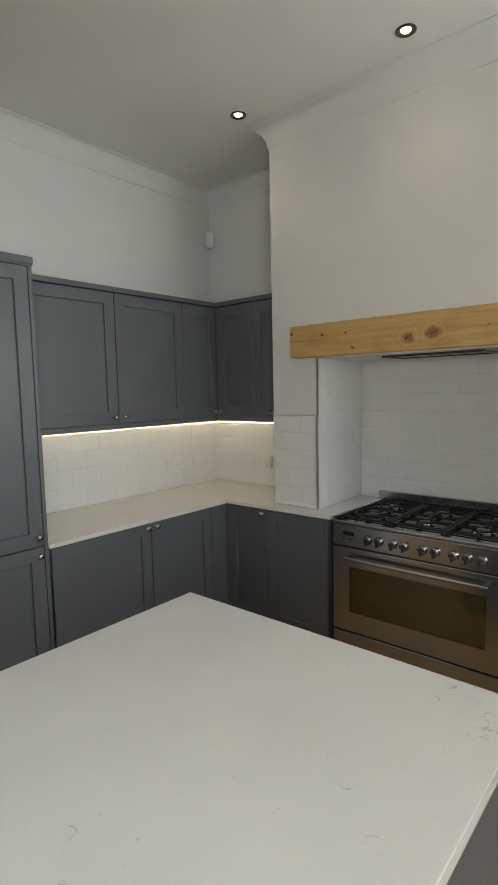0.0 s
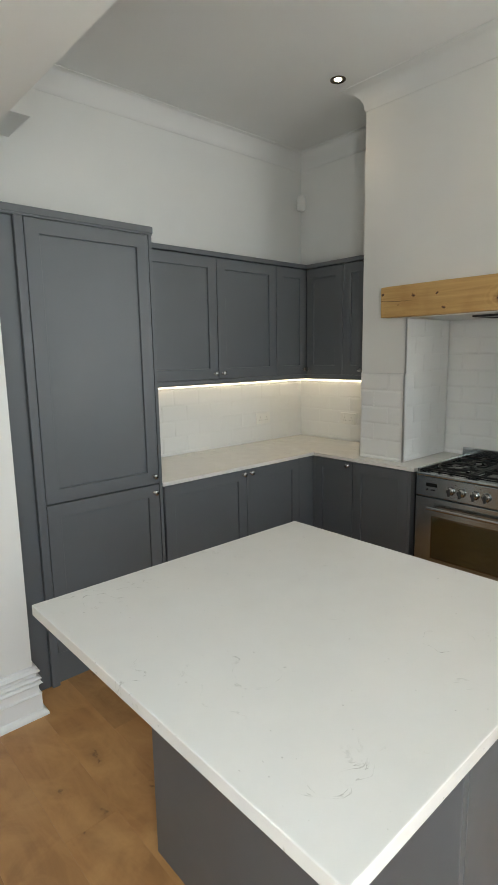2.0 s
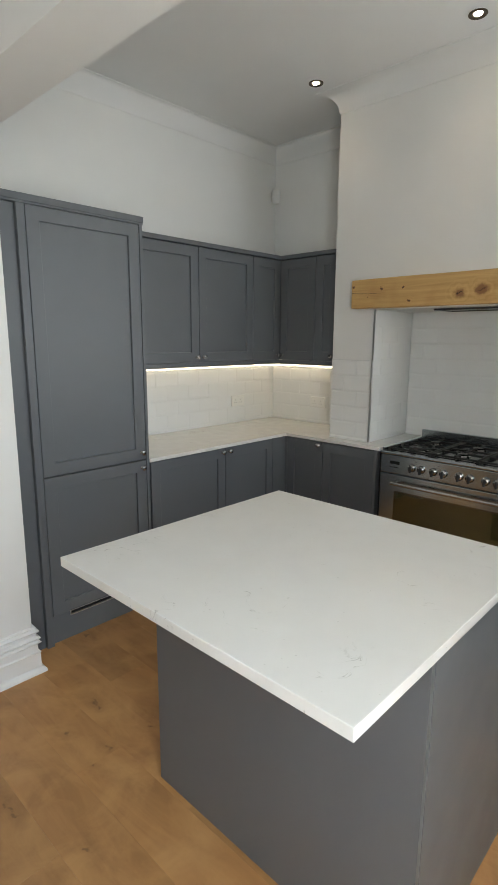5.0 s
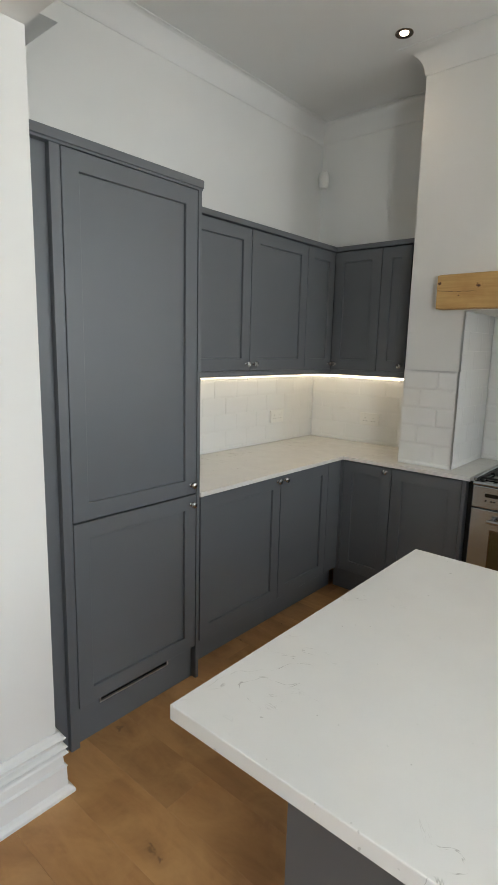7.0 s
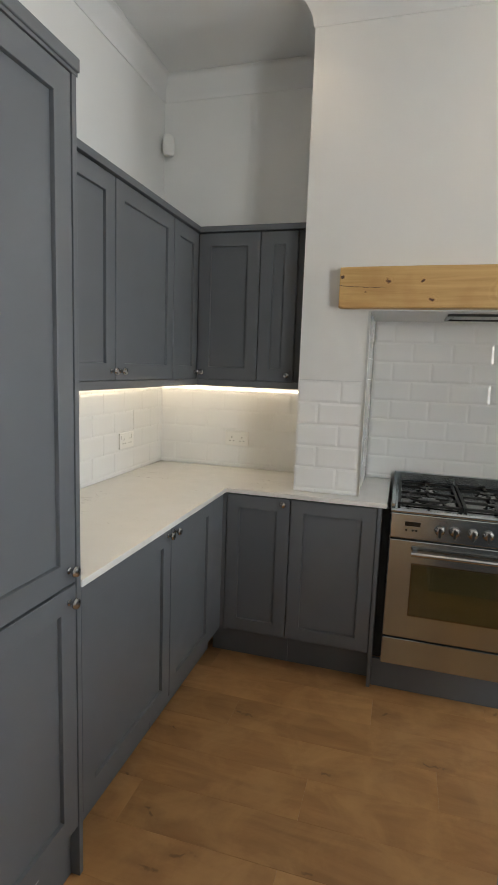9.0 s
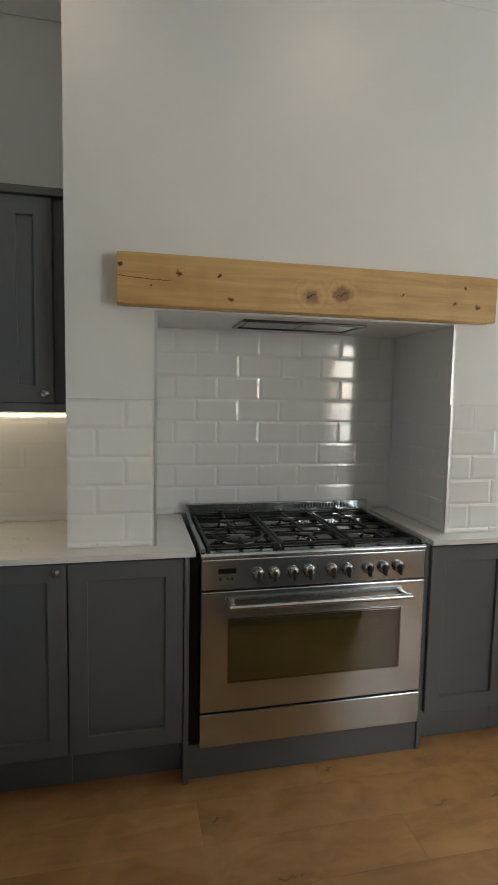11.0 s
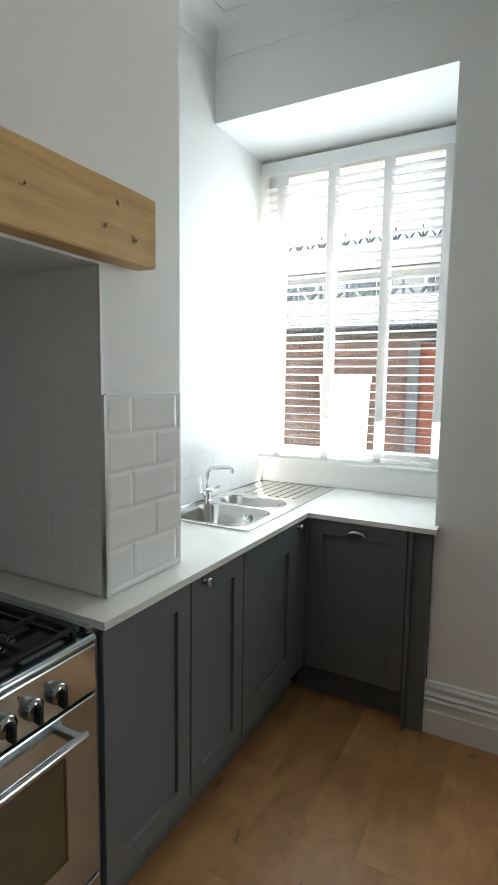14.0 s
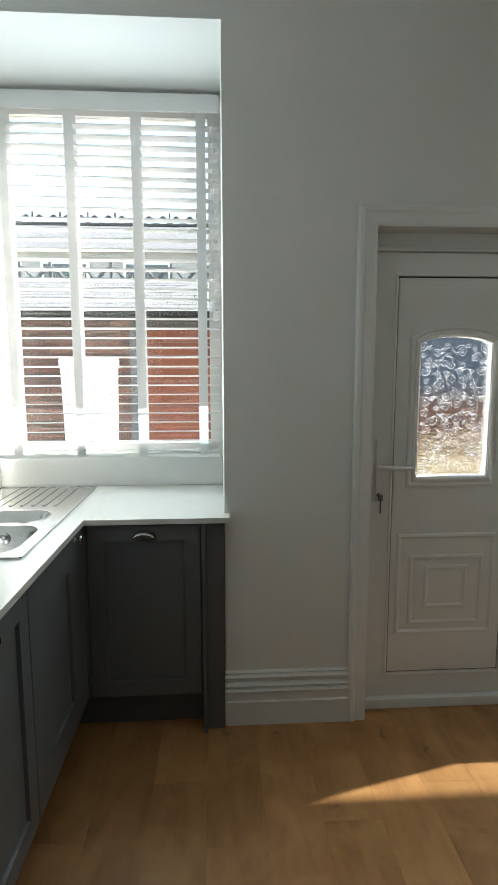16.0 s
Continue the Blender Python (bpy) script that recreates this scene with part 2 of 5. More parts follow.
BRONZE = plain("dark_bronze_rim", (0.16, 0.13, 0.10), 0.2, 1.0)
PEWTER = plain("pewter_knob_metal", (0.45, 0.45, 0.45), 0.19, 1.0)
KNOB_STEEL = plain("dark_polished_knob_steel", (0.34, 0.34, 0.335), 0.14, 1.0)
IRON = plain("black_cast_iron", (0.009, 0.009, 0.009), 0.5, 0.0, Specular_IOR_Level=0.3)
ENAMEL = plain("black_enamel", (0.012, 0.012, 0.012), 0.16)
BLACK = plain("dark_gap", (0.012, 0.012, 0.012), 0.8)
OVEN_GLASS = plain("bronze_tinted_oven_glass", (0.048, 0.037, 0.010), 0.04, 0.0, Coat_Weight=0.6, Coat_Roughness=0.02, Specular_IOR_Level=0.9)
PLASTIC = plain("white_plastic", (0.78, 0.77, 0.74), 0.35)
HOLE_GREY = plain("shaded_socket_hole", (0.34, 0.33, 0.31), 0.6)
UPVC = plain("white_upvc", (0.78, 0.78, 0.77), 0.36)
BLIND = plain("white_blind_slat", (0.8, 0.8, 0.8), 0.35)
TAPE = paint("white_cotton_tape", (0.78, 0.78, 0.77), 0.9, 0.4)
tape_nodes = TAPE.node_tree.nodes
lit_through, woven = tape_nodes.new("ShaderNodeBsdfTranslucent"), tape_nodes.new("ShaderNodeMixShader")
lit_through.inputs[0].default_value, woven.inputs[0].default_value = (0.85, 0.85, 0.85, 1), 0.62
TAPE.node_tree.links.new(tape_nodes["Principled BSDF"].outputs[0], woven.inputs[1])
TAPE.node_tree.links.new(lit_through.outputs[0], woven.inputs[2])
TAPE.node_tree.links.new(woven.outputs[0], tape_nodes["Material Output"].inputs["Surface"])
GLASS = clear_glass("clear_window_glass")
PATTERN_GLASS = clear_glass("patterned_obscure_glass", 0.05, (1, 1, 1), 0.3)
# half-clear glass that dims the sun through the added east window
SUN_DIMMING_GLASS = clear_glass("sun_dimming_window_glass", 0.1, (1, 1, 1), 0.5)
glass_nodes = PATTERN_GLASS.node_tree.nodes
ripple, dent, spot = glass_nodes.new("ShaderNodeTexNoise"), glass_nodes.new("ShaderNodeBump"), glass_nodes.new("ShaderNodeTexCoord")
ripple.inputs["Scale"].default_value, ripple.inputs["Detail"].default_value, ripple.inputs["Distortion"].default_value = 42.0, 1.5, 2.5
dent.inputs["Strength"].default_value, dent.inputs["Distance"].default_value = 0.25, 0.004
PATTERN_GLASS.node_tree.links.new(spot.outputs["Object"], ripple.inputs["Vector"])
PATTERN_GLASS.node_tree.links.new(ripple.outputs[0], dent.inputs["Height"])
PATTERN_GLASS.node_tree.links.new(dent.outputs[0], glass_nodes["Principled BSDF"].inputs["Normal"])
ALU = plain("aluminium_tile_trim", (0.66, 0.66, 0.66), 0.36, 1.0)
LED = glowing("warm_white_led", (1.0, 0.88, 0.66), 0.65)
BULB = glowing("halogen_bulb", (1.0, 0.86, 0.66), 3.3)
RED_BRICK = brickish()
MORTAR = rough_ground("lime_mortar", (0.09, 0.08, 0.07), (0.07, 0.065, 0.06), 30)
SLATE = rough_ground("roof_slate", (0.085, 0.085, 0.09), (0.125, 0.125, 0.13), 9)
PAVING = rough_ground("pale_concrete_yard", (0.60, 0.59, 0.57), (0.50, 0.49, 0.47), 2.5)
RENDER_WALL = rough_ground("pale_rendered_wall", (0.36, 0.35, 0.33), (0.31, 0.30, 0.28), 2)
# blue of the sky put into the colour of an added house
SKY_BLUE = rough_ground("sky_blue_stand_in", (0.04, 0.05, 0.066), (0.055, 0.065, 0.082), 2)
# cream of sunlit ground, put into the colour of an added block
CREAM_BLOCK = rough_ground("sunlit_cream_colour", (0.19, 0.15, 0.085), (0.14, 0.11, 0.065), 5)
RED_TIMBER = rough_ground("red_stained_timber", (0.19, 0.058, 0.030), (0.14, 0.045, 0.026), 5)


# ---------------------------------------------------------------- mesh helpers
def box(bm, x0, x1, y0, y1, z0, z1, bevel=0.0, m=None):
    made = bmesh.ops.create_cube(bm, size=1.0)["verts"]
    to = Matrix.Translation(((x0 + x1) / 2, (y0 + y1) / 2, (z0 + z1) / 2)) @ Matrix.Diagonal((x1 - x0, y1 - y0, z1 - z0, 1))
    bmesh.ops.transform(bm, matrix=(m @ to) if m else to, verts=made)
    if bevel:
        edges = list({e for v in made for e in v.link_edges})
        bmesh.ops.bevel(bm, geom=edges, offset=bevel, segments=2, profile=0.5, affect="EDGES")
    return bm


def solid(boxes, bm=None):
    """One closed mesh that is the union of boxes (x0, x1, y0, y1, z0, z1) with square edges."""
    bm = bm or bmesh.new()
    cuts = [sorted({round(v, 5) for b in boxes for v in b[2 * a:2 * a + 2]}) for a in range(3)]
    full = set()
    for b in boxes:
        lo = [cuts[a].index(round(b[2 * a], 5)) for a in range(3)]
        hi = [cuts[a].index(round(b[2 * a + 1], 5)) for a in range(3)]
        full |= {(i, j, k) for i in range(lo[0], hi[0]) for j in range(lo[1], hi[1]) for k in range(lo[2], hi[2])}
    corner = {}

    def vert(*i):
        if i not in corner:
            corner[i] = bm.verts.new([cuts[a][i[a]] for a in range(3)])
        return corner[i]

    for c in full:
        for a in range(3):
            for s in (0, 1):
                side = list(c)
                side[a] += 2 * s - 1
                if tuple(side) in full:
                    continue
                u, v = (a + 1) % 3, (a + 2) % 3
                ring = []
                for du, dv in ((0, 0), (1, 0), (1, 1), (0, 1)):
                    p = list(c)
                    p[a] += s
                    p[u] += du
                    p[v] += dv
                    ring.append(vert(*p))
                bm.faces.new(ring if s else ring[::-1])
    bmesh.ops.dissolve_limit(bm, angle_limit=0.01, verts=bm.verts, edges=bm.edges)
    return bm


def lathe(bm, profile, m, segments=20):
    """Rings of (radius, height) round m's z axis, closed at both ends."""
    rings = []
    for r, h in profile:
        rings.append([bm.verts.new(m @ Vector((r * math.cos(a), r * math.sin(a), h))) for a in (2 * math.pi * k / segments for k in range(segments))])
    for lo, hi in zip(rings, rings[1:]):
        for k in range(segments):
            bm.faces.new((lo[k], lo[(k + 1) % segments], hi[(k + 1) % segments], hi[k]))
    bm.faces.new(rings[0][::-1])
    bm.faces.new(rings[-1])
    return bm


def tube(bm, points, radius, sides=8):
    """A round bar along points."""
    points = [Vector(p) for p in points]
    rings = []
    for k, p in enumerate(points):
        way = (points[min(k + 1, len(points) - 1)] - points[max(k - 1, 0)]).normalized()
        q = way.to_track_quat("Z", "Y")
        rings.append([bm.verts.new(p + q @ Vector((radius * math.cos(a), radius * math.sin(a), 0))) for a in (2 * math.pi * j / sides for j in range(sides))])
    for lo, hi in zip(rings, rings[1:]):
        for k in range(sides):
            bm.faces.new((lo[k], lo[(k + 1) % sides], hi[(k + 1) % sides], hi[k]))
    bm.faces.new(rings[0][::-1])
    bm.faces.new(rings[-1])
    return bm


def sweep(bm, profile, path, closed=False):
    """Sweeps a profile of (outward, up) along a level path of (x, y, outward x, outward y) corner stations."""
    rings = [[bm.verts.new((x + ox * o, y + oy * o, u)) for o, u in profile] for x, y, ox, oy in path]
    for a, b in zip(rings, rings[1:]):
        for k in range(len(profile) - 1):
            bm.faces.new((a[k], a[k + 1], b[k + 1], b[k]))
    bm.faces.new(rings[0])
    bm.faces.new(rings[-1][::-1])
    return bm


def part(name, bm, material, parent=None, label="", smooth=False):
    bmesh.ops.recalc_face_normals(bm, faces=bm.faces)
    mesh = bpy.data.meshes.new(name)
    bm.to_mesh(mesh)
    bm.free()
    mesh.materials.append(material)
    if smooth:
        for p in mesh.polygons:
            p.use_smooth = True
        mesh.set_sharp_from_angle(angle=radians(35))
    ob = new(name, mesh)
    if parent:
        hang(ob, parent)
    if label:
        ob["label"] = label
    return ob


def hang(ob, parent):
    """Makes ob a part of parent and leaves it where it is."""
    m = parent.matrix_basis.copy()
    up = parent.parent
    while up:
        m = up.matrix_basis @ m if parent.matrix_parent_inverse == Matrix() else up.matrix_basis @ parent.matrix_parent_inverse @ parent.matrix_basis
        up = up.parent
    ob.parent = parent
    ob.matrix_parent_inverse = m.inverted()


def thing(name, at, label, category, group="", kind=""):
    ob = new(name)
    ob.empty_display_size = 0.1
    ob.matrix_basis = Matrix.Translation(at)
    return tagged(ob, label, category, group, kind)


def structure(name, bm, material, label, category, smooth=False):
    return tagged(part(name, bm, material, None, "", smooth), label, category, "", "structure")


def facing(origin, across, out):
    """A frame whose x runs across a face, y out of it and z up."""
    a, o = Vector(across), Vector(out)
    m = Matrix((a, o, Vector((0, 0, 1)))).transposed().to_4x4()
    return Matrix.Translation(origin) @ m


def one(*args, **kw):
    return box(bmesh.new(), *args, **kw)


# ---------------------------------------------------------------- plan
WEST, EAST, NORTH, CEILING = -2.80, 0.908, 3.03, 3.10
SOUTH = -4.0
BREAST_Y, BREAST_L, BREAST_R = 2.577, -1.862, -0.006
NICHE_L, NICHE_R, NICHE_BACK, NICHE_TOP = -1.553, -0.337, 3.09, 1.772
NIB_X, NIB_S, NIB_N, SOFFIT = -2.06, 0.25, 0.455, 2.40
REC_S, REC_TOP, REC_BACK = 1.937, 2.71, 1.49
DOOR_S, DOOR_N, DOOR_TOP = 0.633, 1.35, 2.01
# unseen opening in the east wall, added to let light in
FILL_WIN_S, FILL_WIN_N = -1.60, -0.10
TOP = 0.905

floor = structure("floor", one(WEST - 0.3, 1.60, SOUTH - 0.3, NORTH + 0.3, -0.35, -0.012), GREY_DARK, "oak-effect plank floor, boards running across the room", "floor")
ceiling = structure("ceiling", one(WEST - 0.3, 1.55, SOUTH - 0.3, NORTH + 0.3, CEILING, CEILING + 0.15), CEIL, "smooth white painted ceiling", "ceiling")

wall_west = structure("wall_west", one(WEST - 0.25, WEST, SOUTH - 0.25, NORTH + 0.25, 0, CEILING), WALL, "white painted plaster wall behind the cabinets", "wall")

wall_north = structure("wall_north", solid([(WEST, NICHE_L, NORTH, NORTH + 0.25, 0, CEILING), (NICHE_R, 1.55, NORTH, NORTH + 0.25, 0, CEILING), (NICHE_L, NICHE_R, NICHE_BACK, NORTH + 0.25, 0, CEILING)]), WALL, "white painted wall in the alcoves beside the chimney breast", "wall")
breast = structure("wall_chimney_breast", solid([(BREAST_L, NICHE_L, BREAST_Y, NORTH, 0, CEILING), (NICHE_R, BREAST_R, BREAST_Y, NORTH, 0, CEILING), (NICHE_L, NICHE_R, BREAST_Y, NICHE_BACK, NICHE_TOP, CEILING)]), WALL, "white painted chimney breast with a cooker recess", "wall")
wall_east = structure("wall_east", solid([(EAST, 1.10, SOUTH - 0.25, FILL_WIN_S, 0, CEILING), (EAST, 1.10, FILL_WIN_S, FILL_WIN_N, 0, 0.85), (EAST, 1.10, FILL_WIN_S, FILL_WIN_N, 2.60, CEILING), (EAST, 1.10, FILL_WIN_N, DOOR_S, 0, CEILING), (EAST, 1.10, DOOR_S, DOOR_N, DOOR_TOP, CEILING), (EAST, 1.10, DOOR_N, 1.62, 0, CEILING), (EAST, 1.55, 1.62, REC_S, 0, CEILING), (EAST, 1.55, REC_S, NORTH, REC_TOP, CEILING), (REC_BACK, 1.55, REC_S, NORTH, 0, 1.055)]), WALL, "white painted thick outer wall with window recess and door", "wall")
wall_south = structure("wall_south", one(WEST, EAST, SOUTH - 0.25, SOUTH, 0, CEILING), WALL, "plain white wall of the adjoining room", "wall")

wall_nib = structure("wall_nib", one(WEST, NIB_X, NIB_S, NIB_N, 0, CEILING), WALL, "white painted wall end beside the tall cabinet", "wall")
beam_wall = structure("wall_beam", one(NIB_X, EAST, NIB_S, NIB_N, SOFFIT, CEILING), WALL, "white plastered ceiling beam over the wide opening", "beam")
boxing = structure("wall_boxing", one(WEST, -2.49, NIB_N, 0.81, 2.70, CEILING), WALL, "white boxed-in pipe casing below the ceiling", "boxing")

# coving: a concave cove between wall and ceiling
def cove(drop, out):
    prof = [(0.0, CEILING - drop), (0.004, CEILING - drop), (0.008, CEILING - drop + 0.010)]
    prof += [(0.008 + (out - 0.020) * (1 - math.cos(a)), CEILING - drop + 0.010 + (drop - 0.014) * math.sin(a)) for a in (radians(90 * k / 8) for k in range(1, 9))]
    return prof + [(out, CEILING - 0.004), (out, CEILING), (0.0, CEILING)]


bm = bmesh.new()
sweep(bm, cove(0.130, 0.055), [(WEST, 0.81, 1, 0), (WEST, NORTH, 1, -1), (BREAST_L, NORTH, 0, -1)])
structure("coving_trim_west", bm, CEIL, "white plaster coving round the ceiling", "coving", True)
bm = bmesh.new()
sweep(bm, cove(0.112, 0.120), [(BREAST_L, NORTH, -1, 0), (BREAST_L, BREAST_Y, -1, -1), (BREAST_R, BREAST_Y, 1, -1), (BREAST_R, NORTH, 1, -1), (EAST, NORTH, -1, -1), (EAST, NIB_N, -1, 0)])
structure("coving_trim_north", bm, CEIL, "white plaster coving round the chimney breast", "coving", True)

# skirting: tall Victorian profile
SKIRT = [(0.0, 0.0), (0.024, 0.0), (0.024, 0.098), (0.027, 0.103), (0.018, 0.108), (0.016, 0.140), (0.022, 0.147), (0.031, 0.153), (0.026, 0.160), (0.015, 0.163), (0.015, 0.167), (0.025, 0.171), (0.029, 0.176), (0.022, 0.182), (0.010, 0.186), (0.010, 0.199), (0.022, 0.204), (0.025, 0.211), (0.013, 0.217), (0.009, 0.221), (0.016, 0.227), (0.008, 0.232), (0.0, 0.232)]
SHOE = [(0.0, 0.0), (0.044, 0.0), (0.044, 0.012), (0.034, 0.024), (0.025, 0.028)] + SKIRT[2:]
structure("baseboard_nib", sweep(bmesh.new(), SHOE, [(WEST, NIB_S, 0, -1), (NIB_X, NIB_S, 1, -1), (NIB_X, NIB_N, 1, 1), (NIB_X - 0.10, NIB_N, 0, 1)]), TRIM, "tall moulded white skirting round the wall end", "skirting")
structure("baseboard_east", sweep(bmesh.new(), SKIRT, [(EAST, 1.952, -1, 0), (EAST, DOOR_N + 0.075, -1, 0)]), TRIM, "tall moulded white skirting beside the back door", "skirting")

# architrave of the back door
ARCH = [(0.0, 0.0), (0.0, 0.016), (0.010, 0.019), (0.045, 0.021), (0.054, 0.027), (0.066, 0.028), (0.075, 0.022), (0.075, 0.0)]
bm = bmesh.new()
rings = []
for y, z, sy, sz in ((DOOR_N, 0, 1, 0), (DOOR_N, DOOR_TOP, 1, 1), (DOOR_S, DOOR_TOP, -1, 1), (DOOR_S, 0, -1, 0)):
    rings.append([bm.verts.new((EAST - d, y + sy * w, z + sz * w)) for w, d in ARCH])
for a, b in zip(rings, rings[1:]):
    for k in range(len(ARCH) - 1):
        bm.faces.new((a[k], a[k + 1], b[k + 1], b[k]))
bm.faces.new(rings[0]), bm.faces.new(rings[-1][::-1])
structure("trim_door", bm, TRIM, "moulded white architrave round the back door", "architrave")

# unseen mass of a storey above, added to keep sky light off the yard
structure("wall_sky_blocker", solid([(WEST - 0.25, 1.55, SOUTH - 0.25, NORTH + 0.25, CEILING + 0.16, 6.2)]), RENDER_WALL, "unseen storey mass added to block sky light from the yard", "wall")

# ---------------------------------------------------------------- ceiling lights
spot_data = bpy.data.lights.new("downlight_lamp", "SPOT")
spot_data.energy, spot_data.color, spot_data.spot_size, spot_data.spot_blend, spot_data.shadow_soft_size = 0.19, (1.0, 0.82, 0.64), radians(112), 1.0, 0.03


def downlight(x, y):
    t = thing("ceiling_downlight", (x, y, CEILING), "recessed chrome ceiling spotlight, switched on, three of the six added", "light", "ceiling spotlights")
    m = Matrix.Translation((x, y, CEILING - 0.006))
    bm = bmesh.new()
    prof = [(0.044, 0.006), (0.044, 0.002), (0.041, 0.0), (0.033, 0.0005), (0.024, 0.0045), (0.021, 0.0055)]
    rings = [[bm.verts.new(m @ Vector((r * math.cos(a), r * math.sin(a), h))) for a in (2 * math.pi * k / 28 for k in range(28))] for r, h in prof]
    for lo, hi in zip(rings, rings[1:]):
        for k in range(28):
            bm.faces.new((lo[k], lo[(k + 1) % 28], hi[(k + 1) % 28], hi[k]))
    part("rim", bm, BRONZE, t, "dark metal rim", True)
    part("bulb", lathe(bmesh.new(), [(0.004, 0.0005), (0.018, 0.002), (0.0215, 0.0052)], Matrix.Translation((x, y, CEILING - 0.006))), BULB, t, "glowing halogen bulb", True)
    lamp = new("downlight_lamp", spot_data)
    lamp.matrix_world = look((x, y, CEILING - 0.03), (x, y, 0))
    return t


# the last three are unseen lamps, added to warm the east wall
for x, y in ((-1.885, 2.337), (-0.908, 2.298), (-1.89, 0.995), (-0.91, 0.995), (0.07, 2.298), (0.07, 0.995)):
    downlight(x, y)


# ---------------------------------------------------------------- cabinets
KNOB = [(0.009, 0.0), (0.009, 0.003), (0.0055, 0.006), (0.0055, 0.012), (0.010, 0.015), (0.0145, 0.019), (0.0155, 0.023), (0.013, 0.028), (0.007, 0.0305), (0.001, 0.031)]


def knob(parent, m, u, v, w):
    to = m @ Matrix.Translation((u, w, v)) @ Matrix.Rotation(radians(-90), 4, "X")
    return part("knob", lathe(bmesh.new(), KNOB, to, 18), PEWTER, parent, "round pewter knob", True)


def shaker_door(parent, m, u0, u1, v0, v1, knob_at=None, stile=0.064, thick=0.020):
    """A framed door on m's face, proud of it by its thickness."""
    bm = bmesh.new()
    gap, sunk = 0.0018, 0.0115
    a, b, c, d = u0 + gap, u1 - gap, v0 + gap, v1 - gap
    steps = ((0, 0.0), (0, thick - 0.0015), (0.0015, thick), (stile - 0.001, thick), (stile, thick - 0.001), (stile + 0.0012, thick - sunk))
    rings = [[bm.verts.new(m @ Vector((u, w, v))) for u, v in ((a + i, c + i), (b - i, c + i), (b - i, d - i), (a + i, d - i))] for i, w in steps]
    for p, q in zip(rings, rings[1:]):
        for k in range(4):
            bm.faces.new((p[k], p[(k + 1) % 4], q[(k + 1) % 4], q[k]))
    bm.faces.new(rings[0]), bm.faces.new(rings[-1])
    door = part("door", bm, GREY, parent)
    if knob_at:
        knob(door, m, *knob_at, thick)
    return door


def cabinet(name, at, label, m, u0, u1, z0, z1, depth, doors, group, plinth=True, reach=(0, 0)):
    t = thing(name, at, label, "cabinet", group)
    part("carcass", box(bmesh.new(), u0, u1, -depth, -0.001, z0, z1, 0, m), GREY_DARK, t)
    for d in doors:
        shaker_door(t, m, *d)
    if plinth:
        part("plinth", box(bmesh.new(), u0 - reach[0], u1 + reach[1], -0.085, -0.067, 0.0, z0 - 0.002, 0.001, m), GREY, t)
    return t


# frames of the cabinet fronts: x across, y out of the front
W_FACE = facing((-2.215, 0, 0), (0, 1, 0), (1, 0, 0))
N_FACE = facing((0, 2.505, 0), (1, 0, 0), (0, -1, 0))
E_FACE = facing((0.872, 0, 0), (0, 1, 0), (-1, 0, 0))
BASE0, BASE1 = 0.168, TOP - 0.023

# tall larder unit
m = facing((-2.204, 0, 0), (0, 1, 0), (1, 0, 0))
tall = thing("tall_cabinet", (-2.5, 0.9, 0), "tall slate-grey shaker fridge cabinet standing beside the wall end", "cabinet")
part("carcass", one(WEST + 0.002, -2.206, 0.622, 1.229, 0.17, 2.165), GREY_DARK, tall)
part("filler_panel", one(-2.26, -2.206, NIB_N + 0.002, 0.582, 0.0, 2.171, bevel=0.001), GREY, tall)
part("end_panel", one(WEST + 0.002, -2.186, 0.584, 0.621, 0.0, 2.178, bevel=0.001), GREY, tall)
part("end_panel", one(WEST + 0.002, -2.182, 1.231, 1.249, 0.0, 2.178, bevel=0.001), GREY, tall)
shaker_door(tall, m, 0.622, 1.230, 0.907, 2.172, (1.198, 0.95))
shaker_door(tall, m, 0.622, 1.230, 0.165, 0.903, (1.198, 0.862))
bm = bmesh.new()
box(bm, WEST + 0.002, -2.174, NIB_N + 0.002, 1.254, 2.180, 2.212, 0.003)
box(bm, WEST + 0.002, -2.180, NIB_N + 0.002, 1.252, 2.172, 2.180, 0)
part("cornice", bm, GREY, tall)
VY0, VY1 = 0.728, 1.085
part("plinth", solid([(-2.232, -2.212, 0.622, 1.231, 0.0, 0.126), (-2.232, -2.212, 0.622, VY0, 0.126, 0.163), (-2.232, -2.212, VY1, 1.231, 0.126, 0.163)]), GREY, tall)
part("vent_frame", solid([(-2.216, -2.208, VY0, VY1, 0.126, 0.132), (-2.216, -2.208, VY0, VY0 + 0.005, 0.132, 0.163), (-2.216, -2.208, VY1 - 0.005, VY1, 0.132, 0.163)]), ALU, tall, "thin aluminium air vent frame")
part("vent_louvre", one(-2.222, -2.216, VY0 + 0.006, VY1 - 0.006, 0.146, 0.149), ALU, tall)
part("vent_shadow", one(-2.30, -2.240, 0.70, 1.11, 0.120, 0.163), BLACK, tall)

# west base run
g = "base cabinets on the long side"
cabinet("base_cabinet", (-2.5, 1.56, 0), "slate-grey shaker base cabinet with round pewter knob", W_FACE, 1.252, 1.872, BASE0, BASE1, 0.58, [(1.268, 1.868, BASE0, BASE1 - 0.004, (1.838, 0.852))], g)
cabinet("base_cabinet", (-2.5, 2.2, 0), "slate-grey shaker base cabinet in the inner corner", W_FACE, 1.873, 2.46, BASE0, BASE1, 0.58, [(1.870, 2.345, BASE0, BASE1 - 0.004, (1.900, 0.852))], g, True, (0, 0.092))
t = thing("corner_post", (-2.2, 2.4, 0), "slate-grey corner filler between two base cabinets", "filler")
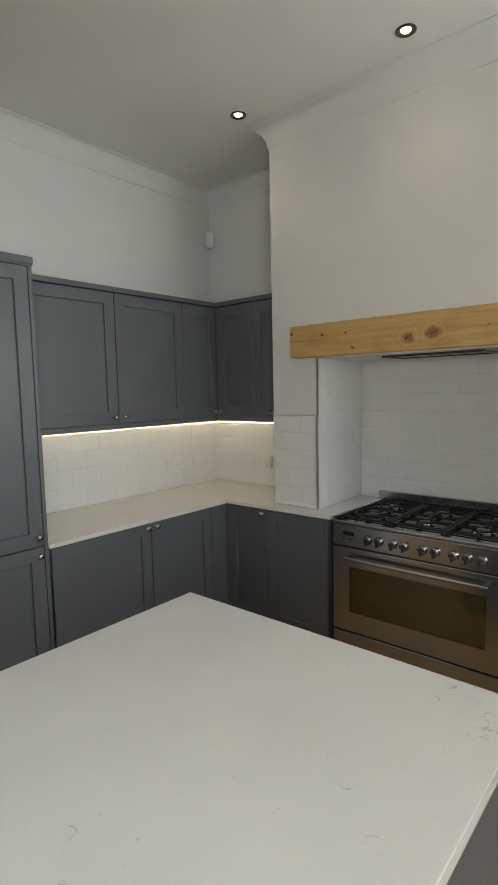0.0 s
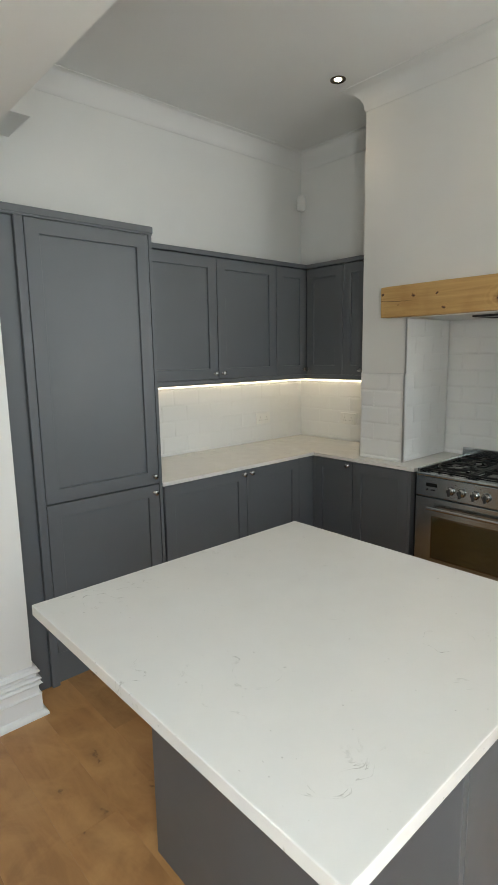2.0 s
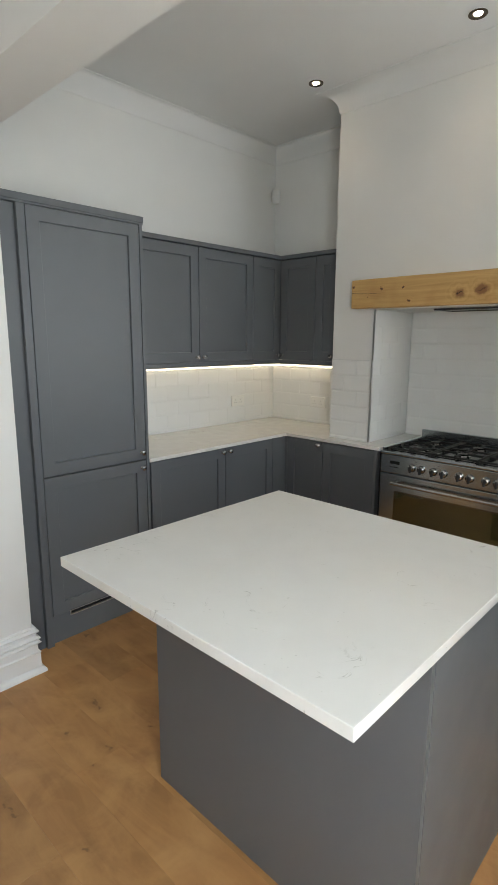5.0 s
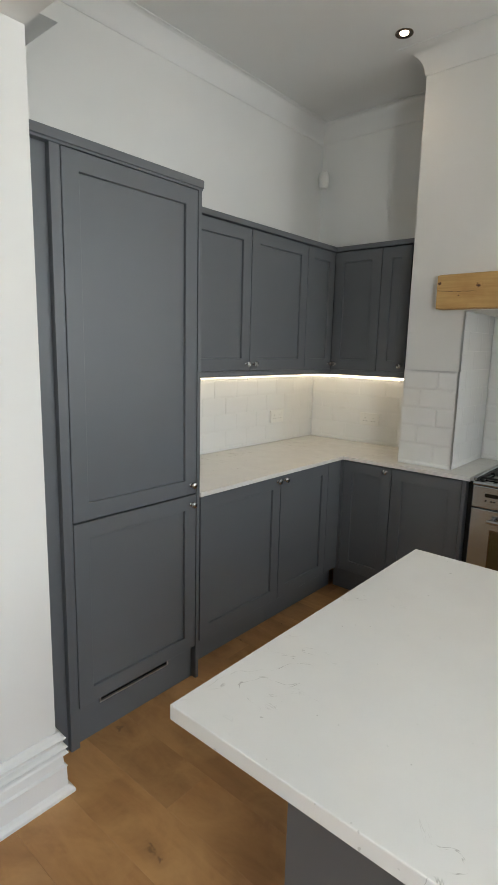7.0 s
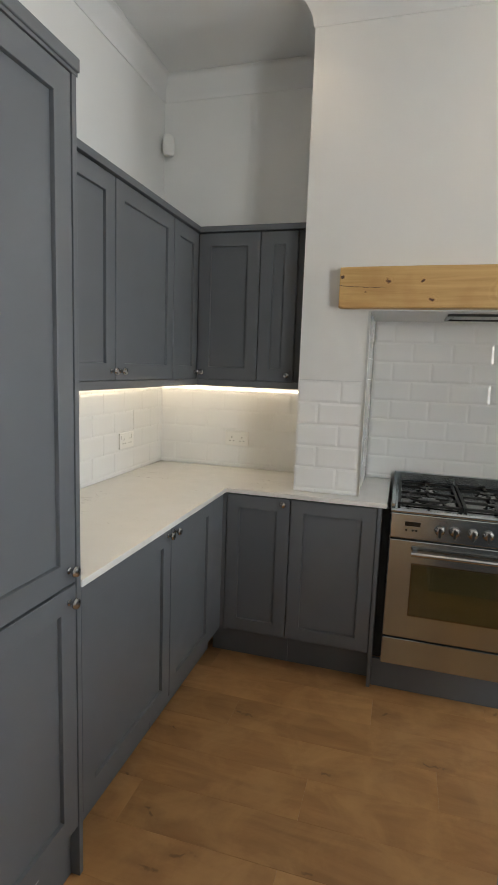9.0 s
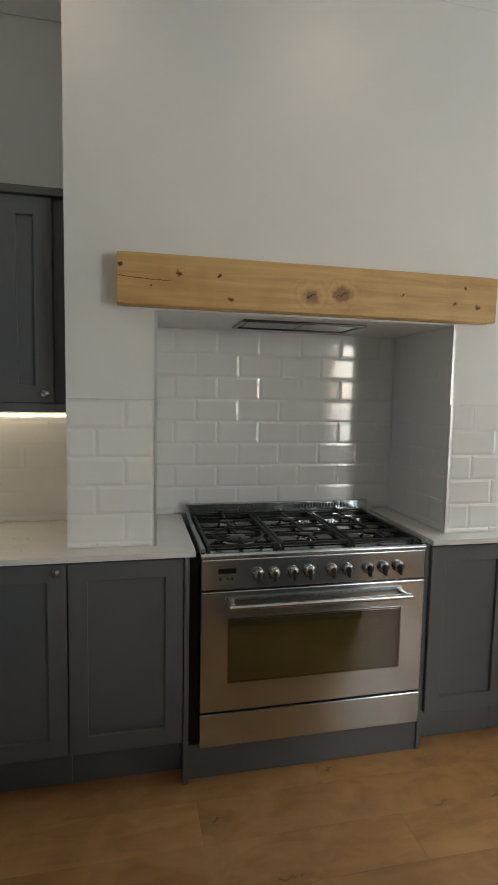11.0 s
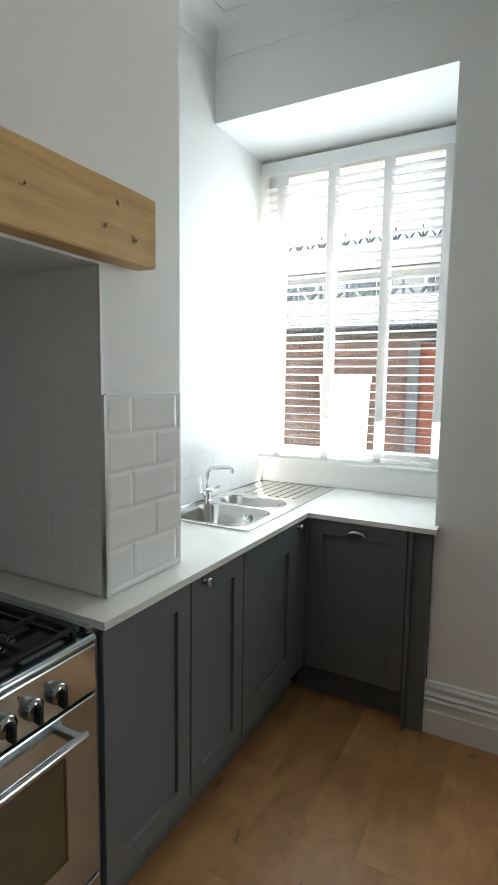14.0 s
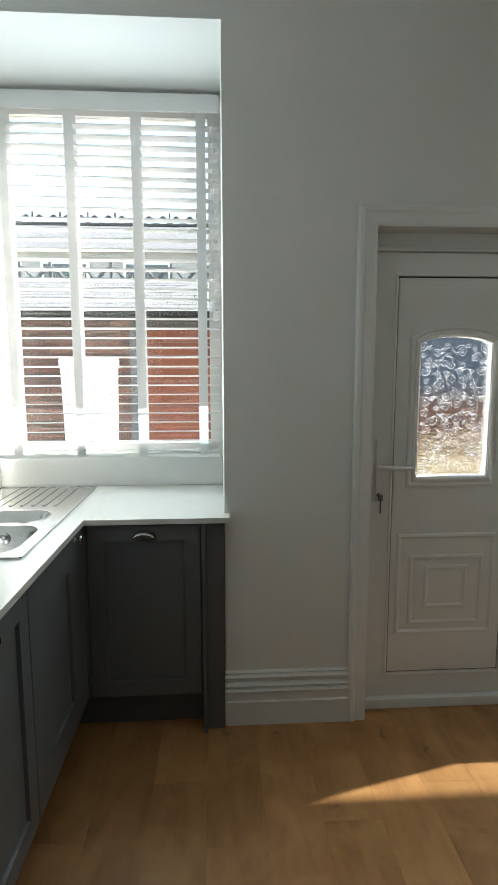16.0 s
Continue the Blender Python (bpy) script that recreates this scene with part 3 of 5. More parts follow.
bm = solid([(-2.215, -2.197, 2.348, 2.504, BASE0, BASE1 - 0.004), (-2.197, -2.178, 2.486, 2.504, BASE0, BASE1 - 0.004)])
part("post", bm, GREY, t)

# north-west base run
g = "base cabinets beside the cooker"
cabinet("base_cabinet", (-2.0, 2.8, 0), "narrow slate-grey shaker corner base cabinet with knob", N_FACE, -2.21, -1.854, BASE0, BASE1, 0.5, [(-2.176, -1.856, BASE0, BASE1 - 0.004, (-1.888, 0.852))], g, True, (0.052, 0))
cabinet("base_cabinet", (-1.65, 2.8, 0), "slate-grey shaker base cabinet beside the range cooker", N_FACE, -1.853, -1.449, BASE0, BASE1, 0.066, [(-1.854, -1.449, BASE0, BASE1 - 0.004)], g)
for x in (-1.447, -0.470):
    t = thing("end_panel", (x + 0.009, 2.5, 0), "slate-grey panel standing beside the range cooker", "panel", "cooker side panels")
    part("panel", one(x, x + 0.018, 2.482 if x < -1.0 else 2.500, 2.575, 0.0, BASE1, bevel=0.001), GREY, t)

# uppers
UW, UN = facing((-2.452, 0, 0), (0, 1, 0), (1, 0, 0)), facing((0, 2.703, 0), (1, 0, 0), (0, -1, 0))
U0, U1 = 1.428, 2.165
g = "wall cabinets"
lab = "slate-grey shaker wall cabinet above the worktop"
cabinet("wall_cabinet", (-2.62, 1.55, U0), lab, UW, 1.252, 1.862, U0, U1, 0.345, [(1.27, 1.86, U0, U1, (1.83, 1.465))], g, False)
cabinet("wall_cabinet", (-2.62, 2.1, U0), lab, UW, 1.863, 2.378, U0, U1, 0.345, [(1.862, 2.378, U0, U1, (1.892, 1.465))], g, False)
cabinet("wall_cabinet", (-2.62, 2.6, U0), "slate-grey shaker corner wall cabinet", UW, 2.379, NORTH - 0.003, U0, U1, 0.345, [(2.380, 2.682, U0, U1, (2.648, 1.465))], g, False)
cabinet("wall_cabinet", (-2.3, 2.87, U0), "slate-grey shaker corner wall cabinet", UN, -2.449, -2.106, U0, U1, 0.32, [(-2.4325, -2.106, U0, U1, (-2.398, 1.465))], g, False)
cabinet("wall_cabinet", (-2.0, 2.87, U0), "narrow slate-grey shaker wall cabinet beside the chimney breast", UN, -2.105, -1.915, U0, U1, 0.32, [(-2.105, -1.915, U0, U1, (-1.945, 1.465))], g, False)
t = thing("filler_panel", (-1.9, 2.8, U0), "dark slate-grey filler between wall cabinet and chimney breast", "filler")
part("panel", one(-1.913, BREAST_L - 0.002, 2.700, 2.718, U0 + 0.0005, 2.166), GREY_DARK, t)
t = thing("cabinet_cornice", (-2.44, 2.0, 2.166), "slate-grey cornice strip along the wall cabinets", "cornice")
bm = bmesh.new()
box(bm, -2.80 + 0.002, -2.420, 1.251, 2.671, 2.168, 2.196, 0.002)
part("strip", bm, GREY, t)
part("strip", one(WEST + 0.002, BREAST_L - 0.002, 2.671, NORTH - 0.002, 2.168, 2.196, bevel=0.002), GREY, t)
t = thing("light_pelmet", (-2.44, 2.0, 1.4), "slate-grey pelmet strip below the wall cabinets", "pelmet")
part("strip", one(-2.475, -2.430, 1.251, 2.703, 1.396, 1.4278, bevel=0.001), GREY, t)
part("strip", one(-2.430, BREAST_L - 0.002, 2.681, 2.726, 1.396, 1.4278, bevel=0.001), GREY, t)
for a in ((-2.700, -2.688, 1.26, 2.93), (-2.67, -1.95, 2.918, 2.930)):
    t = thing("led_strip", ((a[0] + a[1]) / 2, (a[2] + a[3]) / 2, 1.42), "warm white light strip under the wall cabinets, switched on", "light", "under-cabinet lights")
    part("diffuser", one(*a, 1.417, 1.427, bevel=0.002), LED, t)
    # glowing sliver set on the tiles to paint the bright line under the pelmet
    edge = (WEST + 0.0085, WEST + 0.0115, 1.253, NORTH - 0.013) if a[0] < -2.69 else (WEST + 0.0125, BREAST_L - 0.002, NORTH - 0.0115, NORTH - 0.0085)
    part("glow_line", one(*edge, 1.366, 1.371), LED, t, "thin glowing sliver painted in as a bright line on the tiles")

# south-of-window base run
g = "base cabinets by the sink"
cabinet("base_cabinet", (-0.26, 2.8, 0), "slate-grey shaker base cabinet beside the range cooker", N_FACE, -0.451, -0.075, BASE0, BASE1, 0.066, [(-0.450, -0.075, BASE0, BASE1 - 0.004)], g)
cabinet("base_cabinet", (0.09, 2.8, 0), "slate-grey shaker sink cabinet with round pewter knob", N_FACE, -0.074, 0.257, BASE0, BASE1, 0.066, [(-0.073, 0.257, BASE0, BASE1 - 0.004, (-0.004, 0.858))], g)
cabinet("base_cabinet", (0.5, 2.8, 0), "slate-grey shaker sink cabinet in the window corner", N_FACE, 0.258, 0.835, BASE0, BASE1, 0.066, [(0.259, 0.768, BASE0, BASE1 - 0.004, (0.738, 0.858), 0.11)], g, True, (0, 0.084))
t = thing("corner_post", (0.82, 2.5, 0), "slate-grey corner filler beside the dishwasher door", "filler")
bm = bmesh.new()
box(bm, 0.770, 0.852, 2.487, 2.504, BASE0, BASE1 - 0.004, 0.001)
box(bm, 0.853, 0.871, 2.474, 2.504, BASE0, BASE1 - 0.004)
part("post", bm, GREY, t)
t = cabinet("dishwasher_cabinet", (1.1, 2.25, 0), "slate-grey shaker appliance door with a pewter cup handle", E_FACE, 2.030, 2.480, BASE0, BASE1, 0.55, [(2.032, 2.472, BASE0, BASE1 - 0.004)], "", True, (0, 0.072))
door = [c for c in t.children if c.name.startswith("door")][0]
bm = bmesh.new()
cup = []
for k in range(9):
    a = math.pi * k / 8
    cup.append([(0.046 * math.cos(a), 0.003 + 0.0, 0.026 * math.sin(a)), (0.044 * math.cos(a), 0.018, 0.022 * math.sin(a)), (0.036 * math.cos(a), 0.026, 0.013 * math.sin(a))])
at = E_FACE @ Matrix.Translation((2.25, 0.02, 0.832))
rows = [[bm.verts.new(at @ Vector(p)) for p in c] for c in cup]
for a, b in zip(rows, rows[1:]):
    for k in range(2):
        bm.faces.new((a[k], a[k + 1], b[k + 1], b[k]))
bm.faces.new([r[2] for r in rows])
box(bm, -0.034, 0.034, 0.0, 0.003, -0.003, 0.012, 0.001, at)
part("cup_handle", bm, PEWTER, door, "pewter cup handle", True)
t = thing("end_panel", (0.9, 2.0, 0), "slate-grey end panel closing the window-side cabinets", "panel")
part("panel", one(0.846, 0.905, 2.013, 2.029, 0.0, BASE1, bevel=0.001), GREY, t)
part("filler", one(0.872, 0.905, 1.940, 2.012, 0.0, BASE1, bevel=0.001), GREY, t)

# ---------------------------------------------------------------- worktops
SLAB = TOP - 0.021
t = thing("worktop", (-2.4, 2.3, TOP), "white veined quartz worktop, L-shaped, on grey cabinets", "worktop", "quartz worktops")
part("slab", one(WEST, -2.178, 1.251, 2.4747, SLAB, TOP), QUARTZ, t)
part("slab", solid([(*a, SLAB, TOP) for a in ((WEST, BREAST_L, 2.475, NORTH), (BREAST_L, NICHE_L, 2.475, BREAST_Y), (NICHE_L, -1.408, 2.475, NICHE_BACK))]), QUARTZ, t)
t = thing("worktop", (0.5, 2.6, TOP), "white quartz worktop round the sink and into the window recess", "worktop", "quartz worktops")
SX0, SX1, SY0, SY1 = 0.435, 1.00, 2.585, 2.990
part("slab", solid([(*a, SLAB, TOP) for a in ((-0.452, NICHE_R, 2.475, NICHE_BACK), (NICHE_R, BREAST_R, 2.475, BREAST_Y), (BREAST_R, SX0, 2.475, NORTH), (SX0, SX1, 2.475, SY0), (SX0, SX1, SY1, NORTH), (SX1, REC_BACK, 2.475, NORTH))]), QUARTZ, t)
part("slab", solid([(*a, SLAB, TOP) for a in ((0.835, EAST - 0.002, 1.918, 2.4747), (EAST - 0.002, REC_BACK, REC_S + 0.001, 2.4747))]), QUARTZ, t)
t = thing("window_upstand", (1.48, 2.5, TOP), "white upstand between worktop and window blind", "upstand")
part("board", one(1.468, REC_BACK - 0.001, REC_S + 0.002, NORTH - 0.002, TOP + 0.001, 1.046, bevel=0.002), TRIM, t)

# ---------------------------------------------------------------- island
t = thing("kitchen_island", (-0.63, 0.83, 0), "kitchen island with white quartz top overhanging grey panels", "island")
part("worktop", one(-1.142, -0.126, 0.177, 1.174, 0.917, 0.946, bevel=0.002), QUARTZ, t, "white quartz island top with thin grey veins")
part("south_panel", one(-1.108, -0.133, 0.490, 0.508, 0.0, 0.916, bevel=0.001), GREY, t)
part("east_panel", one(-0.150, -0.132, 0.5085, 1.150, 0.0, 0.916, bevel=0.001), GREY, t)
part("west_panel", one(-1.107, -1.089, 0.5085, 1.150, 0.0, 0.916, bevel=0.001), GREY, t)
part("north_panel", one(-1.088, -0.151, 1.131, 1.149, 0.0, 0.916, bevel=0.001), GREY, t)

# ---------------------------------------------------------------- range cooker
RX0, RX1, RF = -1.388, -0.486, 2.470
rc = thing("range_cooker", (-0.937, 2.77, 0), "wide brushed-steel gas range cooker with black pan supports", "cooker")
part("body", one(RX0 + 0.004, RX1 - 0.004, RF + 0.032, 3.05, 0.14, 0.862), STEEL, rc)
plinth = part("plinth", one(-1.428, -0.471, 2.508, 2.526, 0.0, 0.138, bevel=0.001), GREY, rc, "slate-grey kick board under the cooker")
panel = part("control_panel", one(RX0, RX1, RF, RF + 0.03, 0.757, 0.872, bevel=0.004), STEEL, rc)
door = part("oven_door", one(RX0, RX1, RF, RF + 0.03, 0.284, 0.750, bevel=0.004), STEEL, rc)
part("storage_drawer", one(RX0, RX1, RF, RF + 0.03, 0.146, 0.277, bevel=0.004), STEEL, rc)
bm = bmesh.new()
box(bm, -1.278, -0.592, RF - 0.0015, RF + 0.004, 0.400, 0.640, 0.001)
glass = part("oven_window", bm, OVEN_GLASS, door, "bronze-tinted oven glass")
bm = bmesh.new()
for a in ((-1.285, -0.585, 0.640, 0.646), (-1.285, -0.585, 0.394, 0.400), (-1.285, -1.278, 0.400, 0.640), (-0.592, -0.585, 0.400, 0.640)):
    box(bm, a[0], a[1], RF - 0.0022, RF + 0.003, a[2], a[3])
part("window_rim", bm, BRONZE, door)
bm = bmesh.new()
tube(bm, [(-1.290, RF - 0.043, 0.702), (-0.564, RF - 0.043, 0.702)], 0.0105, 14)
for x in (-1.272, -0.582):
    box(bm, x - 0.010, x + 0.010, RF - 0.045, RF + 0.002, 0.694, 0.710, 0.003)
part("handle", bm, PEWTER, door, "polished bar handle", True)
for x in (-1.176, -1.114, -1.039, -0.977, -0.884, -0.822, -0.735, -0.671, -0.607):
    at = Matrix.Translation((x, RF, 0.812)) @ Matrix.Rotation(radians(90), 4, "X")
    k = part("knob", lathe(bmesh.new(), [(0.0225, 0.0), (0.0235, 0.006), (0.0225, 0.012), (0.0195, 0.016), (0.012, 0.019), (0.002, 0.020)], at, 22), KNOB_STEEL, rc, "steel control knob with black pointer", True)
    part("pointer", box(bmesh.new(), x - 0.0055, x + 0.0055, RF - 0.034, RF - 0.010, 0.784, 0.826, 0.004), BLACK, k)
part("display", one(-1.325, -1.258, RF - 0.001, RF + 0.004, 0.817, 0.837, bevel=0.0005), ENAMEL, panel, "small black clock display")
for x in (-1.318, -1.290, -1.275):
    part("button", lathe(bmesh.new(), [(0.0045, 0), (0.0045, 0.004), (0.001, 0.005)], Matrix.Translation((x, RF, 0.798)) @ Matrix.Rotation(radians(90), 4, "X"), 10), ENAMEL, panel)
for x in (-1.15, -1.01, -0.86, -0.70):
    part("marking", one(x - 0.002, x + 0.002, RF - 0.0008, RF + 0.001, 0.848, 0.852), ENAMEL, panel)
bm = bmesh.new()
box(bm, RX0 - 0.002, RX1 + 0.002, RF + 0.004, 3.05, 0.873, 0.893, 0.003)
hob = part("hob_top", bm, STEEL, rc)
for a in ((RX0 - 0.002, RX0 + 0.016, RF + 0.012, 3.03), (RX1 - 0.016, RX1 + 0.002, RF + 0.012, 3.03)):
    part("side_rim", one(*a, 0.894, 0.912, bevel=0.003), STEEL, rc)
part("front_roll", tube(bmesh.new(), [(RX0, RF + 0.010, 0.882), (RX1, RF + 0.010, 0.882)], 0.011, 12), STEEL, rc, "", True)
bm = bmesh.new()
box(bm, RX0 - 0.002, RX1 + 0.002, 3.028, 3.05, 0.893, 0.962, 0.003)
guard = part("backguard", bm, STEEL, rc)
bm = bmesh.new()
for k in range(17):
    x = -0.86 + 0.0155 * k
    box(bm, x, x + 0.0055, 3.0265, 3.03, 0.930, 0.951)
part("vent_slots", bm, BLACK, guard)
G0, G1 = 2.505, 3.015
for c, (xa, xb) in enumerate(((-1.362, -1.085), (-1.077, -0.797), (-0.789, -0.512))):
    bm = bmesh.new()
    z0, z1 = 0.904, 0.914
    for a in ((xa, xb, G0, G0 + 0.013), (xa, xb, G1 - 0.013, G1), (xa, xa + 0.013, G0 + 0.013, G1 - 0.013), (xb - 0.013, xb, G0 + 0.013, G1 - 0.013), (xa + 0.013, xb - 0.013, 2.752, 2.766)):
        box(bm, *a, z0, z1, 0.002)
    xm = (xa + xb) / 2
    for ym in (2.630, 2.888):
        for dx, dy in ((1, 0), (-1, 0), (0, 1), (0, -1)):
            lo, hi = 0.030, (0.126 if dx else 0.112)
            x0, x1 = sorted((xm + dx * lo, xm + dx * hi)) if dx else (xm - 0.0055, xm + 0.0055)
            y0, y1 = sorted((ym + dy * lo, ym + dy * hi)) if dy else (ym - 0.0055, ym + 0.0055)
            box(bm, x0, x1, y0, y1, z0 + 0.002, z1 + 0.005, 0.002)
    for x in (xa + 0.006, xb - 0.006):
        for y in (G0 + 0.006, G1 - 0.006):
            box(bm, x - 0.006, x + 0.006, y - 0.006, y + 0.006, 0.892, z0 + 0.001)
    box(bm, xm - 0.007, xm + 0.007, G1 - 0.016, G1 + 0.002, z1 - 0.002, z1 + 0.012, 0.002)
    part("pan_support", bm, IRON, rc, "black cast-iron pan support")
    part("spill_tray", one(xa + 0.016, xb - 0.016, G0 + 0.016, G1 - 0.016, 0.8935, 0.8965, bevel=0.001), ENAMEL, rc)
    for j, ym in enumerate((2.630, 2.888)):
        r = 0.062 if (c == 0 and j == 0) else (0.036 if (c + j) % 2 else 0.044)
        at = Matrix.Translation((xm, ym, 0.8965))
        b = part("burner", lathe(bmesh.new(), [(r + 0.012, 0), (r + 0.012, 0.003), (r + 0.002, 0.006), (r, 0.011), (r * 0.6, 0.012)], at, 24), KNOB_STEEL, rc, "gas burner with black cap", True)
        part("burner_cap", lathe(bmesh.new(), [(r * 0.85, 0.0125), (r * 0.88, 0.016), (r * 0.7, 0.019), (0.002, 0.020)], at, 24), ENAMEL, b, "", True)
bm = bmesh.new()
rings = [[bm.verts.new((-1.2235 + (0.098 + 0.006 * math.cos(b)) * math.cos(a), 2.630 + (0.098 + 0.006 * math.cos(b)) * math.sin(a), 0.920 + 0.006 * math.sin(b))) for b in (math.pi * j / 4 for j in range(8))] for a in (math.pi * k / 16 for k in range(32))]
for k in range(32):
    for j in range(8):
        bm.faces.new((rings[k][j], rings[(k + 1) % 32][j], rings[(k + 1) % 32][(j + 1) % 8], rings[k][(j + 1) % 8]))
part("wok_ring", bm, IRON, rc)
part("side_shadow_gap", one(-1.428, RX0 - 0.001, 2.53, 2.56, 0.139, 0.87), BLACK, rc)

# mantel beam and extractor
t = thing("mantel_beam", (-0.945, 2.54, 1.776), "knotty waxed pine mantel beam fixed over the cooker recess", "beam")
bm = bmesh.new()
n_cuts = 40
rng = random.Random(4)
sec = [(2.513, 1.778), (2.513, 1.957), (BREAST_Y - 0.001, 1.957), (BREAST_Y - 0.001, 1.778)]
rings = []
for k in range(n_cuts + 1):
    x = -1.684 + 1.479 * k / n_cuts
    ring = []
    for y, z in sec:
        soft = 0.004
        cy, cz = 2.545, 1.8675
        sy, sz = (1 if y > cy else -1), (1 if z > cz else -1)
        wob = 0.0022 * noise.noise(Vector((x * 5, sy * 3.1, sz * 2.3)))
        if k in (0, n_cuts):
            wob -= 0.0025 * 1
        if (sy, sz) in ((-1, -1), (1, 1)):
            pts = [(y - sy * soft, z), (y, z - sz * soft)]
        else:
            pts = [(y, z - sz * soft), (y - sy * soft, z)]
        for py, pz in pts:
            ring.append(bm.verts.new((x, py + (wob if sy < 0 else 0), pz + sz * wob)))
    rings.append(ring)
for a, b in zip(rings, rings[1:]):
    for k in range(8):
        bm.faces.new((a[k], a[(k + 1) % 8], b[(k + 1) % 8], b[k]))
bm.faces.new(rings[0]), bm.faces.new(rings[-1][::-1])
part("timber", bm, PINE, t)

t = thing("extractor_hood", (-1.01, 2.68, NICHE_TOP), "flat steel extractor hood set into the recess soffit", "extractor")
bm = bmesh.new()
HX0, HX1, HY0, HY1 = -1.205, -0.680, 2.680, 2.925
for a in ((HX0, HX1, HY0, HY0 + 0.018), (HX0, HX1, HY1 - 0.018, HY1), (HX0, HX0 + 0.018, HY0 + 0.018, HY1 - 0.018), (HX1 - 0.018, HX1, HY0 + 0.018, HY1 - 0.018)):
    box(bm, *a, NICHE_TOP - 0.012, NICHE_TOP - 0.001, 0.003)
part("frame", bm, DARKSTEEL, t)
bm = bmesh.new()
box(bm, HX0 + 0.018, HX1 - 0.018, HY0 + 0.018, HY1 - 0.018, NICHE_TOP - 0.006, NICHE_TOP - 0.001)
for k in range(2):
    x = HX0 + 0.030 + 0.2365 * k
    box(bm, x, x + 0.2285, HY0 + 0.03, HY1 - 0.03, NICHE_TOP - 0.008, NICHE_TOP - 0.006, 0.0008)
part("grease_filter", bm, DARKSTEEL, t, "dark grease filter")

# ---------------------------------------------------------------- sink and tap
sk = thing("sink", (0.97, 2.79, TOP), "stainless steel one-and-a-half bowl sink with ribbed drainer", "sink")
KX0, KX1, KY0, KY1, KZ = 0.412, 1.440, 2.553, 3.020, TOP + 0.004
MAIN, HALF = (0.446, 0.764, 2.598, 2.968), (0.808, 0.985, 2.622, 2.970)


def round_rect(x0, x1, y0, y1, r, n=6):
    pts = []
    for cx, cy, a0 in ((x1 - r, y1 - r, 0), (x0 + r, y1 - r, 90), (x0 + r, y0 + r, 180), (x1 - r, y0 + r, 270)):
        pts += [(cx + r * math.cos(radians(a0 + 90 * k / n)), cy + r * math.sin(radians(a0 + 90 * k / n))) for k in range(n + 1)]
    return pts


def bowl(name, rect, deep):
    bm = bmesh.new()
    x0, x1, y0, y1 = rect
    rings = []
    for inset, z, r in ((-0.006, KZ + 0.0008, 0.084), (0.0, KZ - 0.002, 0.078), (0.006, KZ - 0.02, 0.074), (0.016, KZ - deep + 0.03, 0.066), (0.030, KZ - deep + 0.006, 0.05), (0.055, KZ - deep, 0.03)):
        rings.append([bm.verts.new((x, y, z)) for x, y in round_rect(x0 + inset, x1 - inset, y0 + inset, y1 - inset, r)])
    for a, b in zip(rings, rings[1:]):
        for k in range(len(a)):
            bm.faces.new((a[k], a[(k + 1) % len(a)], b[(k + 1) % len(a)], b[k]))
    bm.faces.new(rings[-1])
    b = part(name, bm, SINKSTEEL, sk, "", True)
    part("drain", lathe(bmesh.new(), [(0.030, 0), (0.030, 0.002), (0.022, 0.003), (0.004, 0.001)], Matrix.Translation(((x0 + x1) / 2, (y0 + y1) / 2, KZ - deep)), 18), CHROME, b, "", True)
    return b


bm = bmesh.new()
# deck pieces round the two bowls
for a in ((KX0, KX1, KY0, MAIN[2]), (KX0, MAIN[0], MAIN[2], KY1), (MAIN[0], MAIN[1], MAIN[3], KY1), (MAIN[1], HALF[0], MAIN[2], KY1), (HALF[0], HALF[1], HALF[3], KY1), (HALF[0], HALF[1], MAIN[2], HALF[2]), (HALF[1], KX1, MAIN[2], KY1)):
    box(bm, *a, TOP + 0.0008, KZ)
part("deck", bm, SINKSTEEL, sk)
for rect in (MAIN, HALF):
    x0, x1, y0, y1 = rect
    outer = [(x0, y0), (x1, y0), (x1, y1), (x0, y1)]
    for (cx, cy), (sx, sy) in zip(outer, ((1, 1), (-1, 1), (-1, -1), (1, -1))):
        bm = bmesh.new()
        c = bm.verts.new((cx - sx * 0.001, cy - sy * 0.001, KZ + 0.0004))
        arc = [bm.verts.new((cx + sx * (0.080 - 0.080 * math.cos(a)), cy + sy * (0.080 - 0.080 * math.sin(a)), KZ + 0.0004)) for a in (radians(90 * k / 6) for k in range(7))]
        for p, q in zip(arc, arc[1:]):
            bm.faces.new((c, p, q))
        part("corner_fillet", bm, SINKSTEEL, sk)
b = bowl("main_bowl", MAIN, 0.15)
part("overflow", lathe(bmesh.new(), [(0.022, 0), (0.022, 0.003), (0.018, 0.005), (0.007, 0.003), (0.001, 0.006)], Matrix.Translation((MAIN[1] - 0.011, 2.74, KZ - 0.045)) @ Matrix.Rotation(radians(-90), 4, "Y"), 18), CHROME, b, "round overflow grille", True)
bowl("half_bowl", HALF, 0.10)
bm = bmesh.new()
for k in range(7):
    y = 2.640 + 0.046 * k
    box(bm, 1.06, 1.42, y, y + 0.014, KZ, KZ + 0.0035, 0.0015)
part("drainer_ribs", bm, SINKSTEEL, sk)
bm = bmesh.new()
for a in ((KX0, KX1, KY0, KY0 + 0.008), (KX0, KX1, KY1 - 0.008, KY1), (KX0, KX0 + 0.008, KY0, KY1), (KX1 - 0.008, KX1, KY0, KY1)):
    box(bm, *a, KZ + 0.0006, KZ + 0.004, 0.001)
part("rim", bm, CHROME, sk)

